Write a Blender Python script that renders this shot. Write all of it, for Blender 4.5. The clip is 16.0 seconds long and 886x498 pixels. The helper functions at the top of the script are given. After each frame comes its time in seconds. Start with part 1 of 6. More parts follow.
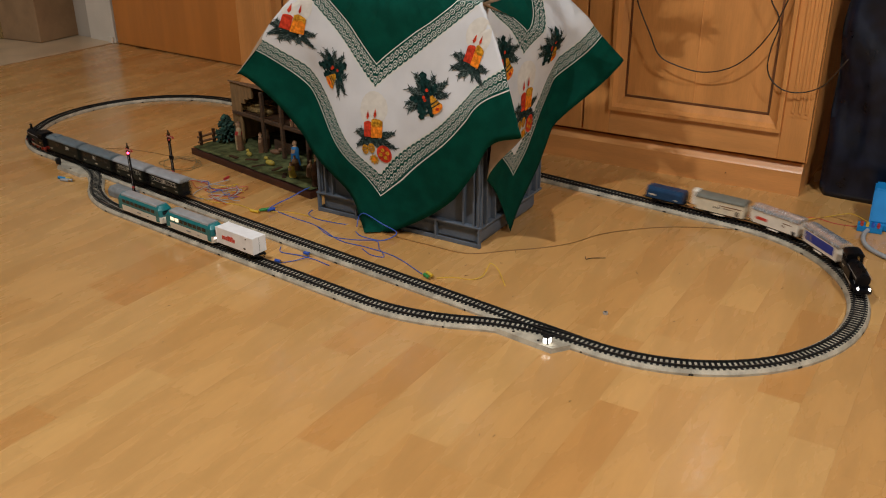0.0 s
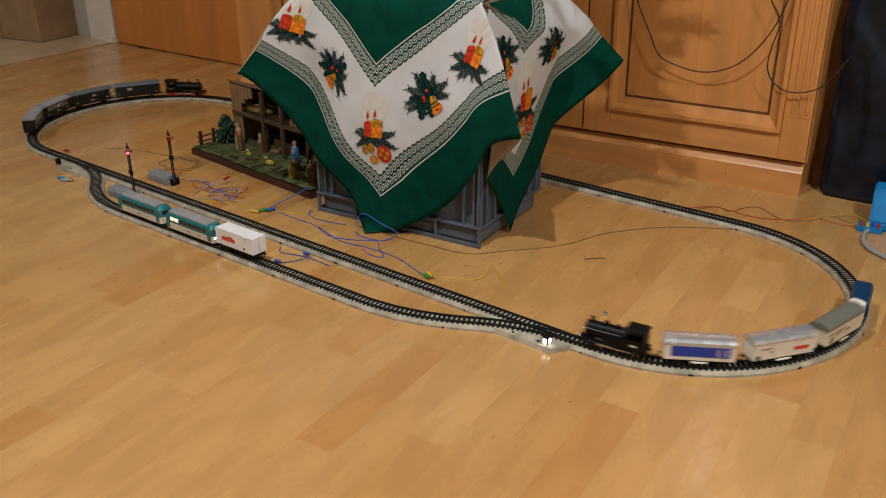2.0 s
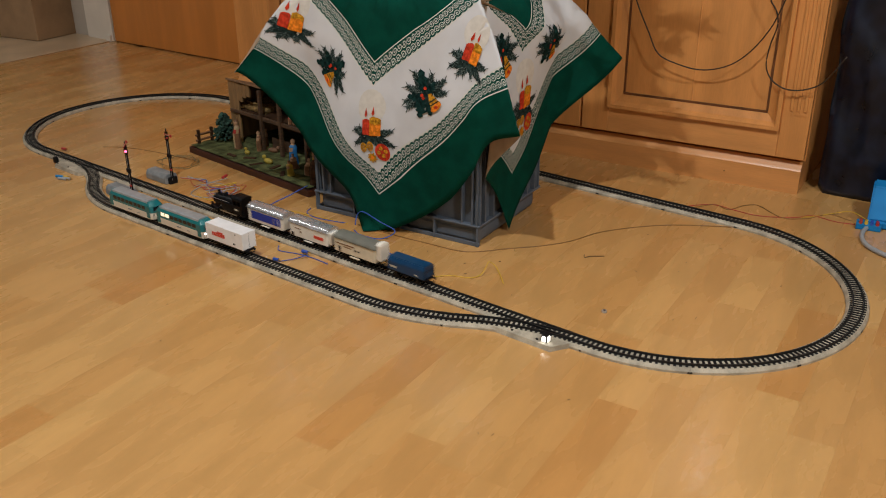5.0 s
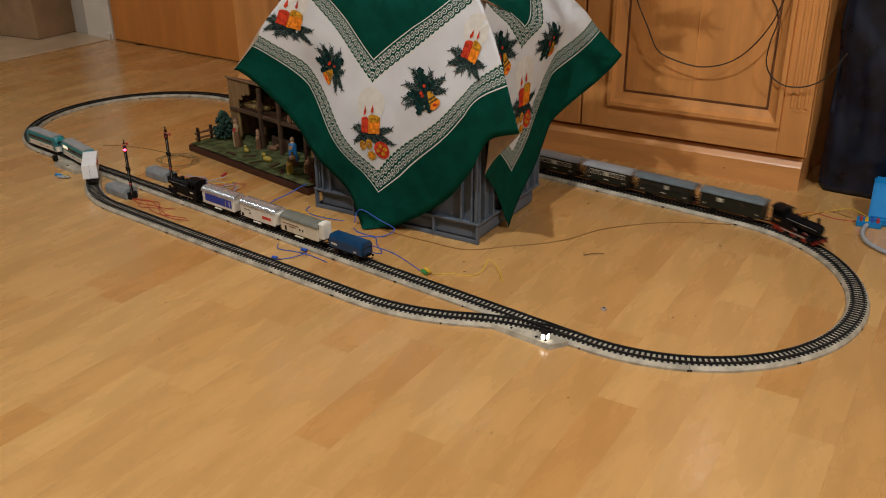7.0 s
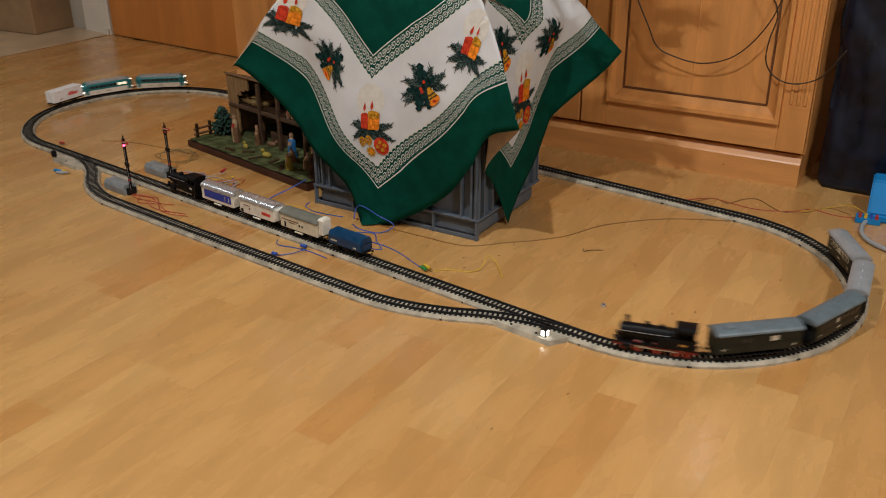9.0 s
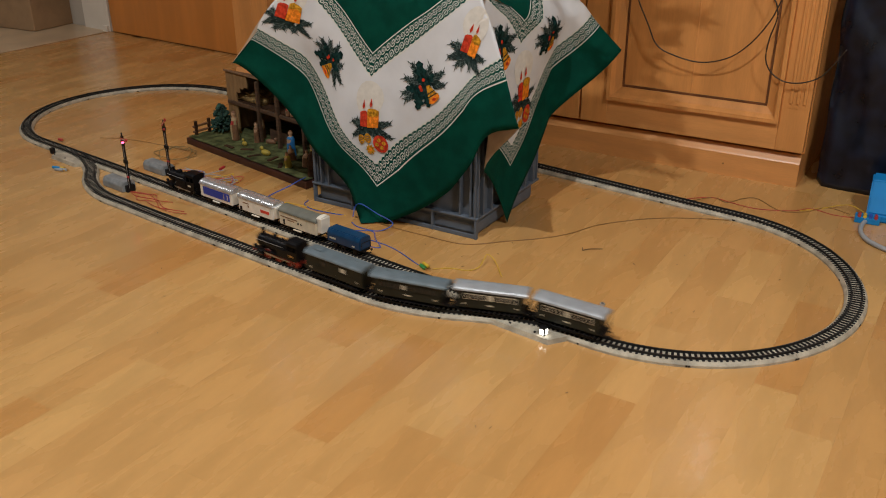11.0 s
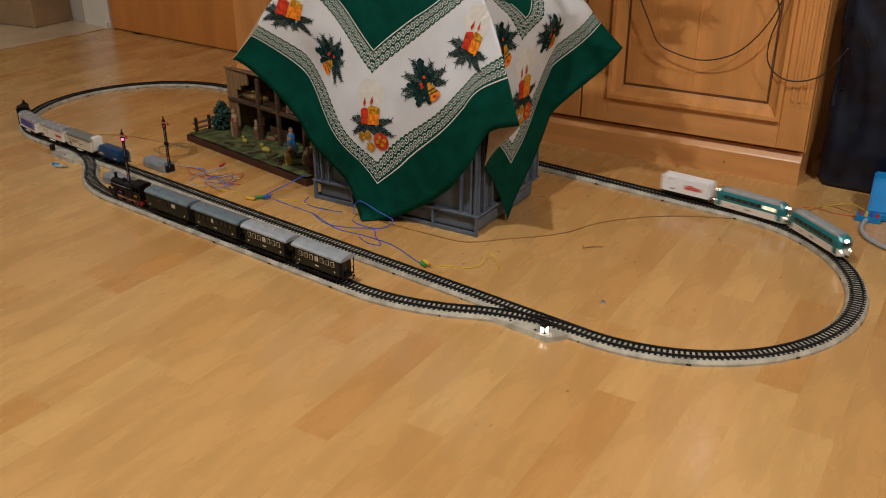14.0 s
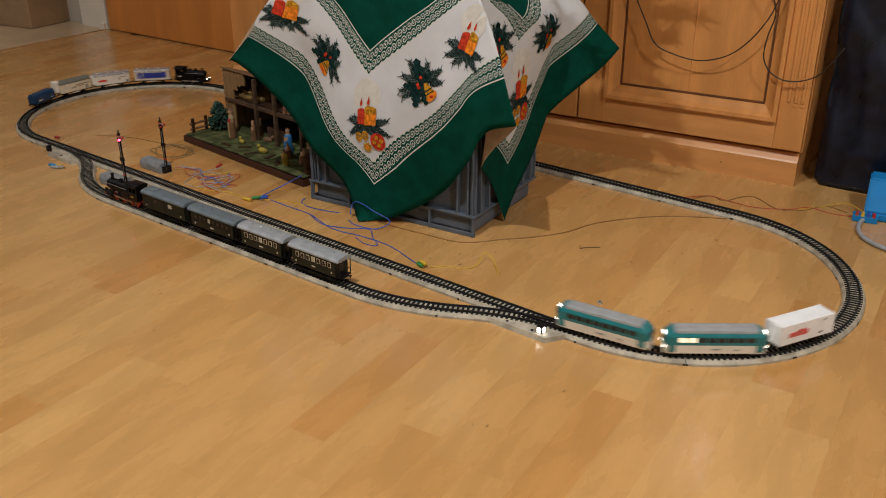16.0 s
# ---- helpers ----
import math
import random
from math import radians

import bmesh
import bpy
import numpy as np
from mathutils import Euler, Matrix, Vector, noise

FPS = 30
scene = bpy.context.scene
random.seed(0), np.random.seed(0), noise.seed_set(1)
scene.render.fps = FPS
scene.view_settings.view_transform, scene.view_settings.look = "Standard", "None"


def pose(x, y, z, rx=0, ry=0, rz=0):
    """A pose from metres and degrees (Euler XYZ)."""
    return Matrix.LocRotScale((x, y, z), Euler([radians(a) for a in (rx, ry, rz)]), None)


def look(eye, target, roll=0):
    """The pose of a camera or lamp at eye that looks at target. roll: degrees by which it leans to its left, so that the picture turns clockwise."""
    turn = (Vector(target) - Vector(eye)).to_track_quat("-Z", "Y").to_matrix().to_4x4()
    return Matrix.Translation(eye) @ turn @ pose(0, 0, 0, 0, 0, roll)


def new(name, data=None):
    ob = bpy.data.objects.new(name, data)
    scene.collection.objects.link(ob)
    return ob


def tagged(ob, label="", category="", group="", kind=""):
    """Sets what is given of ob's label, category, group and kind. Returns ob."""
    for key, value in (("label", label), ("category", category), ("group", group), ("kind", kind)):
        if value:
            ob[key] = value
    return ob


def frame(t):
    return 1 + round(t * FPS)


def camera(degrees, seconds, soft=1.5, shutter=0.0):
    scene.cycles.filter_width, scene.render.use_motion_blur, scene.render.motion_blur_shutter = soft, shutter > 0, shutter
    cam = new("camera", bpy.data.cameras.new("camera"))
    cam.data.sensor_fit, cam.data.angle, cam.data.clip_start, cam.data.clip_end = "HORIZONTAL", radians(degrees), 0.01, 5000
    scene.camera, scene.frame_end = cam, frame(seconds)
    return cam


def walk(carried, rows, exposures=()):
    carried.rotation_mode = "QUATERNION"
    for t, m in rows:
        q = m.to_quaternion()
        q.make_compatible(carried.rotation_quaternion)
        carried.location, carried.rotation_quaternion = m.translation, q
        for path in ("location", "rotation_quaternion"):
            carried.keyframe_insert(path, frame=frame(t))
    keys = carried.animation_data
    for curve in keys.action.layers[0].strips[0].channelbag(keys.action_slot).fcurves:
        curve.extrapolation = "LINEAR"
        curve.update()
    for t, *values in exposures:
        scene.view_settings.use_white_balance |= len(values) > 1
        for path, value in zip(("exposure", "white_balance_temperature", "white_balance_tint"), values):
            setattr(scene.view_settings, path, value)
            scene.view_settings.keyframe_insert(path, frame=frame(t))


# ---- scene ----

CAM = [
    (0.0, 0.6881, -1.624, 0.8357, 24.145, -38.938, -0.469),
    (0.5, 0.6875, -1.6249, 0.8356, 24.07, -38.959, -0.413),
    (1.0, 0.6865, -1.6245, 0.8393, 24.185, -38.967, -0.474),
    (1.5, 0.6877, -1.624, 0.8356, 24.127, -39.012, -0.433),
    (2.0, 0.6879, -1.6221, 0.8379, 24.207, -38.962, -0.485),
    (2.5, 0.6865, -1.6225, 0.8355, 24.17, -38.892, -0.458),
    (3.0, 0.6856, -1.621, 0.8378, 24.234, -38.956, -0.48),
    (3.5, 0.6861, -1.6213, 0.8354, 24.192, -38.905, -0.46),
    (4.0, 0.6863, -1.6217, 0.8346, 24.21, -38.852, -0.44),
    (6.5, 0.6858, -1.6202, 0.8358, 24.389, -38.864, -0.584),
    (7.0, 0.6875, -1.6166, 0.8336, 24.407, -38.929, -0.632),
    (7.5, 0.683, -1.6188, 0.836, 24.501, -38.867, -0.566),
    (8.0, 0.685, -1.6175, 0.835, 24.529, -38.9, -0.546),
    (8.5, 0.6849, -1.6181, 0.8348, 24.585, -38.837, -0.498),
    (9.0, 0.6846, -1.6193, 0.8344, 24.67, -38.773, -0.504),
    (11.5, 0.6817, -1.6173, 0.8333, 24.804, -38.688, -0.233),
    (12.0, 0.6799, -1.6207, 0.8324, 24.718, -38.68, -0.153),
    (12.5, 0.6796, -1.6188, 0.8325, 24.701, -38.726, -0.112),
    (13.0, 0.6798, -1.6187, 0.8322, 24.793, -38.721, -0.102),
    (13.5, 0.6797, -1.6158, 0.8306, 24.844, -38.68, -0.118),
    (14.0, 0.6803, -1.6161, 0.8317, 24.92, -38.687, -0.15),
    (14.5, 0.681, -1.6161, 0.8319, 24.854, -38.725, -0.119),
    (15.0, 0.6812, -1.6156, 0.8323, 24.837, -38.675, -0.1),
    (15.5, 0.6812, -1.6159, 0.8324, 24.867, -38.57, -0.108),
    (16.0, 0.6821, -1.6143, 0.8304, 24.861, -38.546, -0.155),
]


def cam_pose(x, y, z, pitch, yaw, roll):
    """Eye, downward pitch, heading from +y towards +x, and roll, in degrees."""
    a, b = radians(yaw), radians(pitch)
    way = Vector((math.sin(a) * math.cos(b), math.cos(a) * math.cos(b), -math.sin(b)))
    return look((x, y, z), Vector((x, y, z)) + way, roll)


cam = camera(52.69, 16.0, soft=1.05, shutter=0.8)
walk(cam, [(r[0], cam_pose(*r[1:])) for r in CAM])

# ---- world and light ----
world = bpy.data.worlds.new("world")
scene.world = world
world.use_nodes = True
world.node_tree.nodes["Background"].inputs[0].default_value = (0.9, 0.8, 0.65, 1)
world.node_tree.nodes["Background"].inputs[1].default_value = 0.03
scene.view_settings.exposure = 0.0


def ceiling_lamp(x, y, z, size, watts, colour):
    data = bpy.data.lights.new("ceiling_lamp", "AREA")
    data.shape, data.size, data.energy, data.color = "DISK", size, watts, colour
    ob = new("ceiling_lamp", data)
    ob.location = (x, y, z)
    return ob


WARM = (1.0, 0.985, 0.965)
ceiling_lamp(-0.25, -1.35, 2.42, 0.03, 36, WARM)
# two fill lights, added to brighten the hall side and the right side
ceiling_lamp(-3.1, -1.3, 2.42, 0.60, 20, WARM)
ceiling_lamp(1.75, -0.85, 2.42, 0.30, 43, WARM)


# ---- materials ----
def mat(name, colour, rough=0.5, metal=0.0, var=0.15, scale=30.0, bump=0.05, bscale=250.0, coat=0.0, stretch=(1, 1, 1), speck=0.0, rand="", spec=0.5):
    m = bpy.data.materials.new(name)
    m.use_nodes = True
    nt = m.node_tree
    b = nt.nodes["Principled BSDF"]
    b.inputs["Roughness"].default_value = rough
    b.inputs["Metallic"].default_value = metal
    b.inputs["Coat Weight"].default_value = coat
    b.inputs["Coat Roughness"].default_value = 0.12
    b.inputs["Specular IOR Level"].default_value = spec
    tc = nt.nodes.new("ShaderNodeTexCoord")
    mp = nt.nodes.new("ShaderNodeMapping")
    mp.inputs["Scale"].default_value = stretch
    nt.links.new(tc.outputs["Object"], mp.inputs["Vector"])
    n1 = nt.nodes.new("ShaderNodeTexNoise")
    n1.inputs["Scale"].default_value, n1.inputs["Detail"].default_value = scale, 6
    n2 = nt.nodes.new("ShaderNodeTexNoise")
    n2.inputs["Scale"].default_value, n2.inputs["Detail"].default_value = bscale, 3
    for n in (n1, n2):
        nt.links.new(mp.outputs["Vector"], n.inputs["Vector"])
    ramp = nt.nodes.new("ShaderNodeValToRGB")
    ramp.color_ramp.interpolation = "EASE"
    c = Vector(colour)
    lo, hi = c * (1 - var * 1.4), c * (1 + var)
    ramp.color_ramp.elements[0].position, ramp.color_ramp.elements[1].position = 0.3, 0.72
    ramp.color_ramp.elements[0].color = (*[max(0, v) for v in lo], 1)
    ramp.color_ramp.elements[1].color = (*[min(1, v) for v in hi], 1)
    nt.links.new(n1.outputs["Fac"], ramp.inputs["Fac"])
    out = ramp.outputs["Color"]
    if speck:
        mix = nt.nodes.new("ShaderNodeMixRGB")
        mix.blend_type = "MULTIPLY"
        r2 = nt.nodes.new("ShaderNodeValToRGB")
        r2.color_ramp.interpolation = "EASE"
        r2.color_ramp.elements[0].position, r2.color_ramp.elements[1].position = 0.35, 0.6
        r2.color_ramp.elements[0].color = (1 - speck, 1 - speck, 1 - speck, 1)
        nt.links.new(n2.outputs["Fac"], r2.inputs["Fac"])
        mix.inputs["Fac"].default_value = 1
        nt.links.new(out, mix.inputs["Color1"])
        nt.links.new(r2.outputs["Color"], mix.inputs["Color2"])
        out = mix.outputs["Color"]
    if rand:
        if rand == "object":
            src = nt.nodes.new("ShaderNodeObjectInfo").outputs["Random"]
        else:
            src = nt.nodes.new("ShaderNodeNewGeometry").outputs["Random Per Island"]
        mix = nt.nodes.new("ShaderNodeMixRGB")
        mix.blend_type = "MULTIPLY"
        r3 = nt.nodes.new("ShaderNodeValToRGB")
        r3.color_ramp.elements[0].color = (0.90, 0.78, 0.66, 1)
        r3.color_ramp.elements[1].color = (1.09, 1.14, 1.16, 1)
        for at, tone in ((0.15, (0.95, 0.90, 0.84, 1)), (0.45, (0.99, 0.98, 0.96, 1)), (0.8, (1.02, 1.03, 1.04, 1))):
            r3.color_ramp.elements.new(at).color = tone
        nt.links.new(src, r3.inputs["Fac"])
        mix.inputs["Fac"].default_value = 1
        nt.links.new(out, mix.inputs["Color1"])
        nt.links.new(r3.outputs["Color"], mix.inputs["Color2"])
        out = mix.outputs["Color"]
    nt.links.new(out, b.inputs["Base Color"])
    if bump:
        bp = nt.nodes.new("ShaderNodeBump")
        bp.inputs["Strength"].default_value, bp.inputs["Distance"].default_value = bump, 0.002
        nt.links.new(n2.outputs["Fac"], bp.inputs["Height"])
        nt.links.new(bp.outputs["Normal"], b.inputs["Normal"])
    rr = nt.nodes.new("ShaderNodeMapRange")
    rr.inputs["To Min"].default_value, rr.inputs["To Max"].default_value = max(0.03, rough - 0.08), min(1, rough + 0.08)
    nt.links.new(n1.outputs["Fac"], rr.inputs["Value"])
    nt.links.new(rr.outputs["Result"], b.inputs["Roughness"])
    return m


def glow(name, colour, strength):
    m = bpy.data.materials.new(name)
    m.use_nodes = True
    b = m.node_tree.nodes["Principled BSDF"]
    b.inputs["Base Color"].default_value = (*colour, 1)
    b.inputs["Emission Color"].default_value = (*colour, 1)
    b.inputs["Emission Strength"].default_value = strength
    return m


def lattice_material():
    """Printed scrollwork band: rows of white rings on dark green, from the band's own coordinates."""
    m = mat("scroll_band", (0.003, 0.055, 0.042), 0.9, spec=0.06, var=0.12, scale=60, bump=0.2, bscale=900)
    nt = m.node_tree
    b = nt.nodes["Principled BSDF"]
    base = b.inputs["Base Color"].links[0].from_socket
    uv = nt.nodes.new("ShaderNodeUVMap")
    uv.uv_map = "band"
    sep = nt.nodes.new("ShaderNodeSeparateXYZ")
    nt.links.new(uv.outputs["UV"], sep.inputs["Vector"])

    def op(kind, a, c=None, clamp=False):
        n = nt.nodes.new("ShaderNodeMath")
        n.operation, n.use_clamp = kind, clamp
        for i, v in enumerate((a, c)):
            if v is None:
                continue
            if isinstance(v, (int, float)):
                n.inputs[i].default_value = v
            else:
                nt.links.new(v, n.inputs[i])
        return n.outputs[0]

    u, v = sep.outputs["X"], sep.outputs["Y"]

    def polar(shift, centre):
        """Distance and angle from the middle of a repeat, in band widths."""
        dx = op("MULTIPLY", op("SUBTRACT", op("FRACT", op("ADD", u, shift)), 0.5), 0.37)
        dy = op("SUBTRACT", v, centre)
        return op("SQRT", op("ADD", op("MULTIPLY", dx, dx), op("MULTIPLY", dy, dy))), op("ARCTAN2", dy, dx)

    # border line and two rows of curls, the outer one with a scalloped edge
    total = op("LESS_THAN", v, 0.055)
    r, a = polar(0.0, 0.28)
    curl = op("LESS_THAN", op("FRACT", op("SUBTRACT", op("DIVIDE", r, 0.11), op("DIVIDE", a, 6.2832))), 0.40)
    total = op("MAXIMUM", total, op("MULTIPLY", curl, op("LESS_THAN", r, 0.19)))
    r, a = polar(0.5, 0.70)
    curl = op("LESS_THAN", op("FRACT", op("ADD", op("DIVIDE", r, 0.11), op("DIVIDE", a, 6.2832))), 0.40)
    total = op("MAXIMUM", total, op("MULTIPLY", curl, op("LESS_THAN", r, 0.19)))
    total = op("MAXIMUM", total, op("MULTIPLY", op("GREATER_THAN", v, 0.72), op("GREATER_THAN", r, 0.235)))
    mix = nt.nodes.new("ShaderNodeMixRGB")
    nt.links.new(total, mix.inputs["Fac"])
    nt.links.new(base, mix.inputs["Color1"])
    mix.inputs["Color2"].default_value = (0.60, 0.62, 0.59, 1)
    nt.links.new(mix.outputs["Color"], b.inputs["Base Color"])
    return m


BEECH = (0.535, 0.298, 0.104)
M = dict(
    strip=mat("beech_strip", BEECH, 0.27, var=0.075, scale=5, bump=0.02, bscale=45, coat=0.45, stretch=(4, 1, 1), speck=0.02, rand="object"),
    strip_far=mat("beech_strip_far", BEECH, 0.27, var=0.075, scale=5, bump=0.02, bscale=45, coat=0.45, stretch=(4, 1, 1), speck=0.02, rand="island"),
    slab=mat("dark_joint", (0.36, 0.19, 0.07), 0.8),
    tile=mat("threshold_tile", (0.52, 0.39, 0.25), 0.35, var=0.12, scale=6, coat=0.2),
    plaster=mat("cream_plaster", (0.46, 0.42, 0.36), 0.9, var=0.04, scale=3, bump=0.1, bscale=120),
    ceiling=mat("white_ceiling", (0.55, 0.53, 0.50), 0.95, var=0.03, scale=3),
    oak=mat("varnished_alder", (0.64, 0.285, 0.085), 0.34, var=0.09, scale=5, bump=0.02, bscale=60, coat=0.3, stretch=(5, 5, 0.6), speck=0.05),
    oak_h=mat("varnished_alder_rail", (0.66, 0.305, 0.098), 0.34, var=0.09, scale=5, bump=0.02, bscale=60, coat=0.3, stretch=(0.6, 5, 5), speck=0.05),
    groove=mat("dark_brown_groove", (0.15, 0.055, 0.018), 0.5, var=0.2, scale=20),
    door=mat("orange_door_veneer", (0.58, 0.22, 0.045), 0.42, var=0.08, scale=3, bump=0.02, coat=0.2, stretch=(5, 5, 0.6)),
    white=mat("white_paint", (0.74, 0.70, 0.62), 0.45, var=0.04, scale=8),
    card=mat("brown_cardboard", (0.30, 0.19, 0.10), 0.85, var=0.12, scale=10, bump=0.1),
    bag=mat("black_nylon", (0.004, 0.008, 0.020), 0.30, spec=0.4, var=0.4, scale=25, bump=0.25, bscale=700),
    bed=mat("tinplate_ballast", (0.47, 0.43, 0.34), 0.55, metal=0.1, var=0.22, scale=40, bump=0.15, bscale=900, speck=0.25),
    tie=mat("black_sleeper", (0.006, 0.006, 0.007), 0.7, var=0.3, scale=60, spec=0.2),
    rail=mat("dark_rail", (0.012, 0.012, 0.013), 0.5, metal=0.1, var=0.3, scale=30),
    crate=mat("grey_crate_plastic", (0.105, 0.130, 0.165), 0.48, spec=0.35, var=0.12, scale=14, bump=0.05, bscale=500, speck=0.08),
    green=mat("green_cotton", (0.0018, 0.050, 0.034), 0.9, spec=0.06, var=0.14, scale=25, bump=0.25, bscale=1200),
    cream=mat("white_cotton", (0.61, 0.63, 0.66), 0.9, spec=0.06, var=0.05, scale=12, bump=0.25, bscale=1200),
    lattice=lattice_material(),
    fir=mat("printed_fir_green", (0.020, 0.036, 0.034), 0.9, spec=0.06, var=0.5, scale=160),
    fir_light=mat("printed_needle_grey", (0.085, 0.115, 0.11), 0.9, spec=0.06, var=0.4, scale=200),
    holly=mat("printed_holly", (0.008, 0.030, 0.028), 0.9, spec=0.06, var=0.5, scale=120),
    underside=mat("cotton_underside", (0.42, 0.33, 0.25), 0.95, spec=0.06, var=0.08, scale=30, bump=0.2, bscale=1200),
    red=mat("printed_red", (0.50, 0.045, 0.02), 0.9, spec=0.06, var=0.3, scale=150),
    orange=mat("printed_orange", (0.75, 0.22, 0.02), 0.9, spec=0.06, var=0.3, scale=150),
    gold=mat("printed_gold", (0.50, 0.24, 0.02), 0.9, spec=0.06, var=0.4, scale=200),
    halo=mat("printed_pale_yellow", (0.62, 0.605, 0.56), 0.9, spec=0.06, var=0.05, scale=80),
    black=mat("black_enamel", (0.0025, 0.003, 0.0045), 0.45, var=0.3, scale=80, spec=0.18),
    chassis=mat("black_chassis", (0.005, 0.005, 0.006), 0.55, var=0.3, scale=80, spec=0.25),
    locored=mat("red_wheels", (0.33, 0.025, 0.012), 0.45, var=0.2, scale=80),
    brass=mat("brass", (0.55, 0.36, 0.12), 0.3, metal=0.9, var=0.1, scale=80),
    steel=mat("bright_steel", (0.55, 0.55, 0.55), 0.3, metal=0.5, var=0.1, scale=80),
    teal=mat("teal_enamel", (0.005, 0.165, 0.185), 0.35, var=0.08, scale=50, coat=0.3),
    ivory=mat("ivory_enamel", (0.76, 0.73, 0.65), 0.45, var=0.06, scale=50),
    wagonwhite=mat("white_enamel", (0.84, 0.86, 0.88), 0.4, var=0.04, scale=50, coat=0.2),
    tan=mat("tan_enamel", (0.66, 0.60, 0.46), 0.5, var=0.07, scale=60),
    blue=mat("blue_enamel", (0.003, 0.042, 0.115), 0.4, spec=0.3, var=0.12, scale=50, coat=0.2),
    royal=mat("royal_blue_enamel", (0.015, 0.045, 0.36), 0.4, var=0.1, scale=50),
    darkroof=mat("olive_grey_roof", (0.15, 0.155, 0.13), 0.55, var=0.12, scale=40),
    roof=mat("grey_roof", (0.33, 0.355, 0.38), 0.4, metal=0.2, var=0.1, scale=40),
    railcar_roof=mat("pale_grey_roof", (0.36, 0.385, 0.40), 0.38, metal=0.2, var=0.1, scale=40),
    roof_blue=mat("blue_grey_roof", (0.125, 0.165, 0.19), 0.42, metal=0.1, var=0.12, scale=40),
    silver=mat("silver_roof", (0.66, 0.70, 0.75), 0.26, metal=0.75, var=0.08, scale=40),
    olive=mat("olive_green_enamel", (0.011, 0.014, 0.010), 0.5, spec=0.3, var=0.2, scale=60),
    pane=mat("dark_window", (0.015, 0.017, 0.02), 0.15, var=0.2, scale=40),
    paleblind=mat("pale_window", (0.55, 0.52, 0.42), 0.4, var=0.1, scale=40),
    lettering=mat("red_lettering", (0.62, 0.05, 0.03), 0.5, var=0.1, scale=60),
    moss=mat("green_flock", (0.095, 0.108, 0.045), 0.95, spec=0.1, var=0.4, scale=40, bump=0.6, bscale=300),
    # dark wood and bark; its darkness also carries the shade inside the stable
    darkwood=mat("dark_wood_with_shade", (0.05, 0.024, 0.011), 0.75, spec=0.2, var=0.3, scale=18, stretch=(1, 1, 5), bump=0.1),
    redwood=mat("red_brown_board", (0.05, 0.014, 0.008), 0.5, var=0.2, scale=20),
    stable=mat("stable_plywood", (0.17, 0.095, 0.045), 0.75, var=0.2, scale=20, stretch=(5, 5, 1)),
    plywood=mat("pale_plywood", (0.26, 0.16, 0.075), 0.75, var=0.15, scale=18, stretch=(5, 5, 1), spec=0.2),
    beam=mat("stable_beam", (0.085, 0.045, 0.022), 0.8, var=0.3, scale=25, stretch=(1, 1, 4)),
    hay=mat("hay", (0.26, 0.17, 0.06), 0.95, var=0.4, scale=120, bump=0.6),
    tree=mat("model_tree_green", (0.03, 0.085, 0.065), 0.9, var=0.4, scale=60),
    skin=mat("painted_clay", (0.42, 0.26, 0.15), 0.6, var=0.2, scale=60),
    clay_blue=mat("blue_clay", (0.02, 0.16, 0.40), 0.55, var=0.15, scale=60),
    clay_yellow=mat("yellow_clay", (0.44, 0.34, 0.05), 0.55, var=0.2, scale=60),
    clay_cream=mat("cream_clay", (0.42, 0.31, 0.17), 0.6, var=0.15, scale=60),
    clay_brown=mat("brown_clay", (0.20, 0.10, 0.05), 0.6, var=0.2, scale=60),
    sigbox=mat("grey_signal_box", (0.24, 0.26, 0.27), 0.55, var=0.15, scale=60),
    wire_blue=mat("blue_wire", (0.02, 0.08, 0.42), 0.45, var=0.05, scale=60),
    wire_yellow=mat("yellow_wire", (0.62, 0.40, 0.03), 0.45, var=0.05, scale=60),
    wire_brown=mat("brown_wire", (0.24, 0.12, 0.03), 0.45, var=0.05, scale=60),
    wire_olive=mat("olive_wire", (0.17, 0.15, 0.07), 0.5, var=0.05, scale=60),
    wire_red=mat("red_wire", (0.40, 0.05, 0.03), 0.45, var=0.05, scale=60),
    wire_grey=mat("grey_wire", (0.33, 0.35, 0.37), 0.5, var=0.05, scale=60),
    wire_black=mat("black_cord", (0.03, 0.018, 0.011), 0.45, var=0.1, scale=60),
    plug_green=mat("green_plug", (0.02, 0.22, 0.05), 0.4, var=0.05, scale=60),
    azure=mat("azure_plastic", (0.006, 0.20, 0.52), 0.5, spec=0.3, var=0.06, scale=20),
    sigred=mat("signal_red", (0.40, 0.03, 0.03), 0.5, var=0.1, scale=60),
    debris=mat("needle_debris", (0.10, 0.05, 0.02), 0.9, var=0.2, scale=60),
    lampwhite=glow("lit_headlamp", (1.0, 0.95, 0.86), 5.0),
    lampred=glow("lit_red_lamp", (1.0, 0.05, 0.12), 9.0),
    warmwin=glow("lit_window", (1.0, 0.85, 0.6), 0.9),
)


# ---- mesh helpers ----
def part(name, bm, material, parent=None, label="", smooth=False):
    me = bpy.data.meshes.new(name)
    bm.normal_update()
    bm.to_mesh(me)
    bm.free()
    for mt in material if isinstance(material, (list, tuple)) else [material]:
        me.materials.append(mt)
    if smooth:
        me.shade_smooth()
    ob = new(name, me)
    if parent:
        ob.parent = parent
    if label:
        ob["label"] = label
    return ob


def thing(name, label, category, group="", m=None, kind=""):
    ob = new(name)
    ob.empty_display_size = 0.02
    tagged(ob, label, category, group, kind)
    if m is not None:
        ob.matrix_basis = m
    return ob


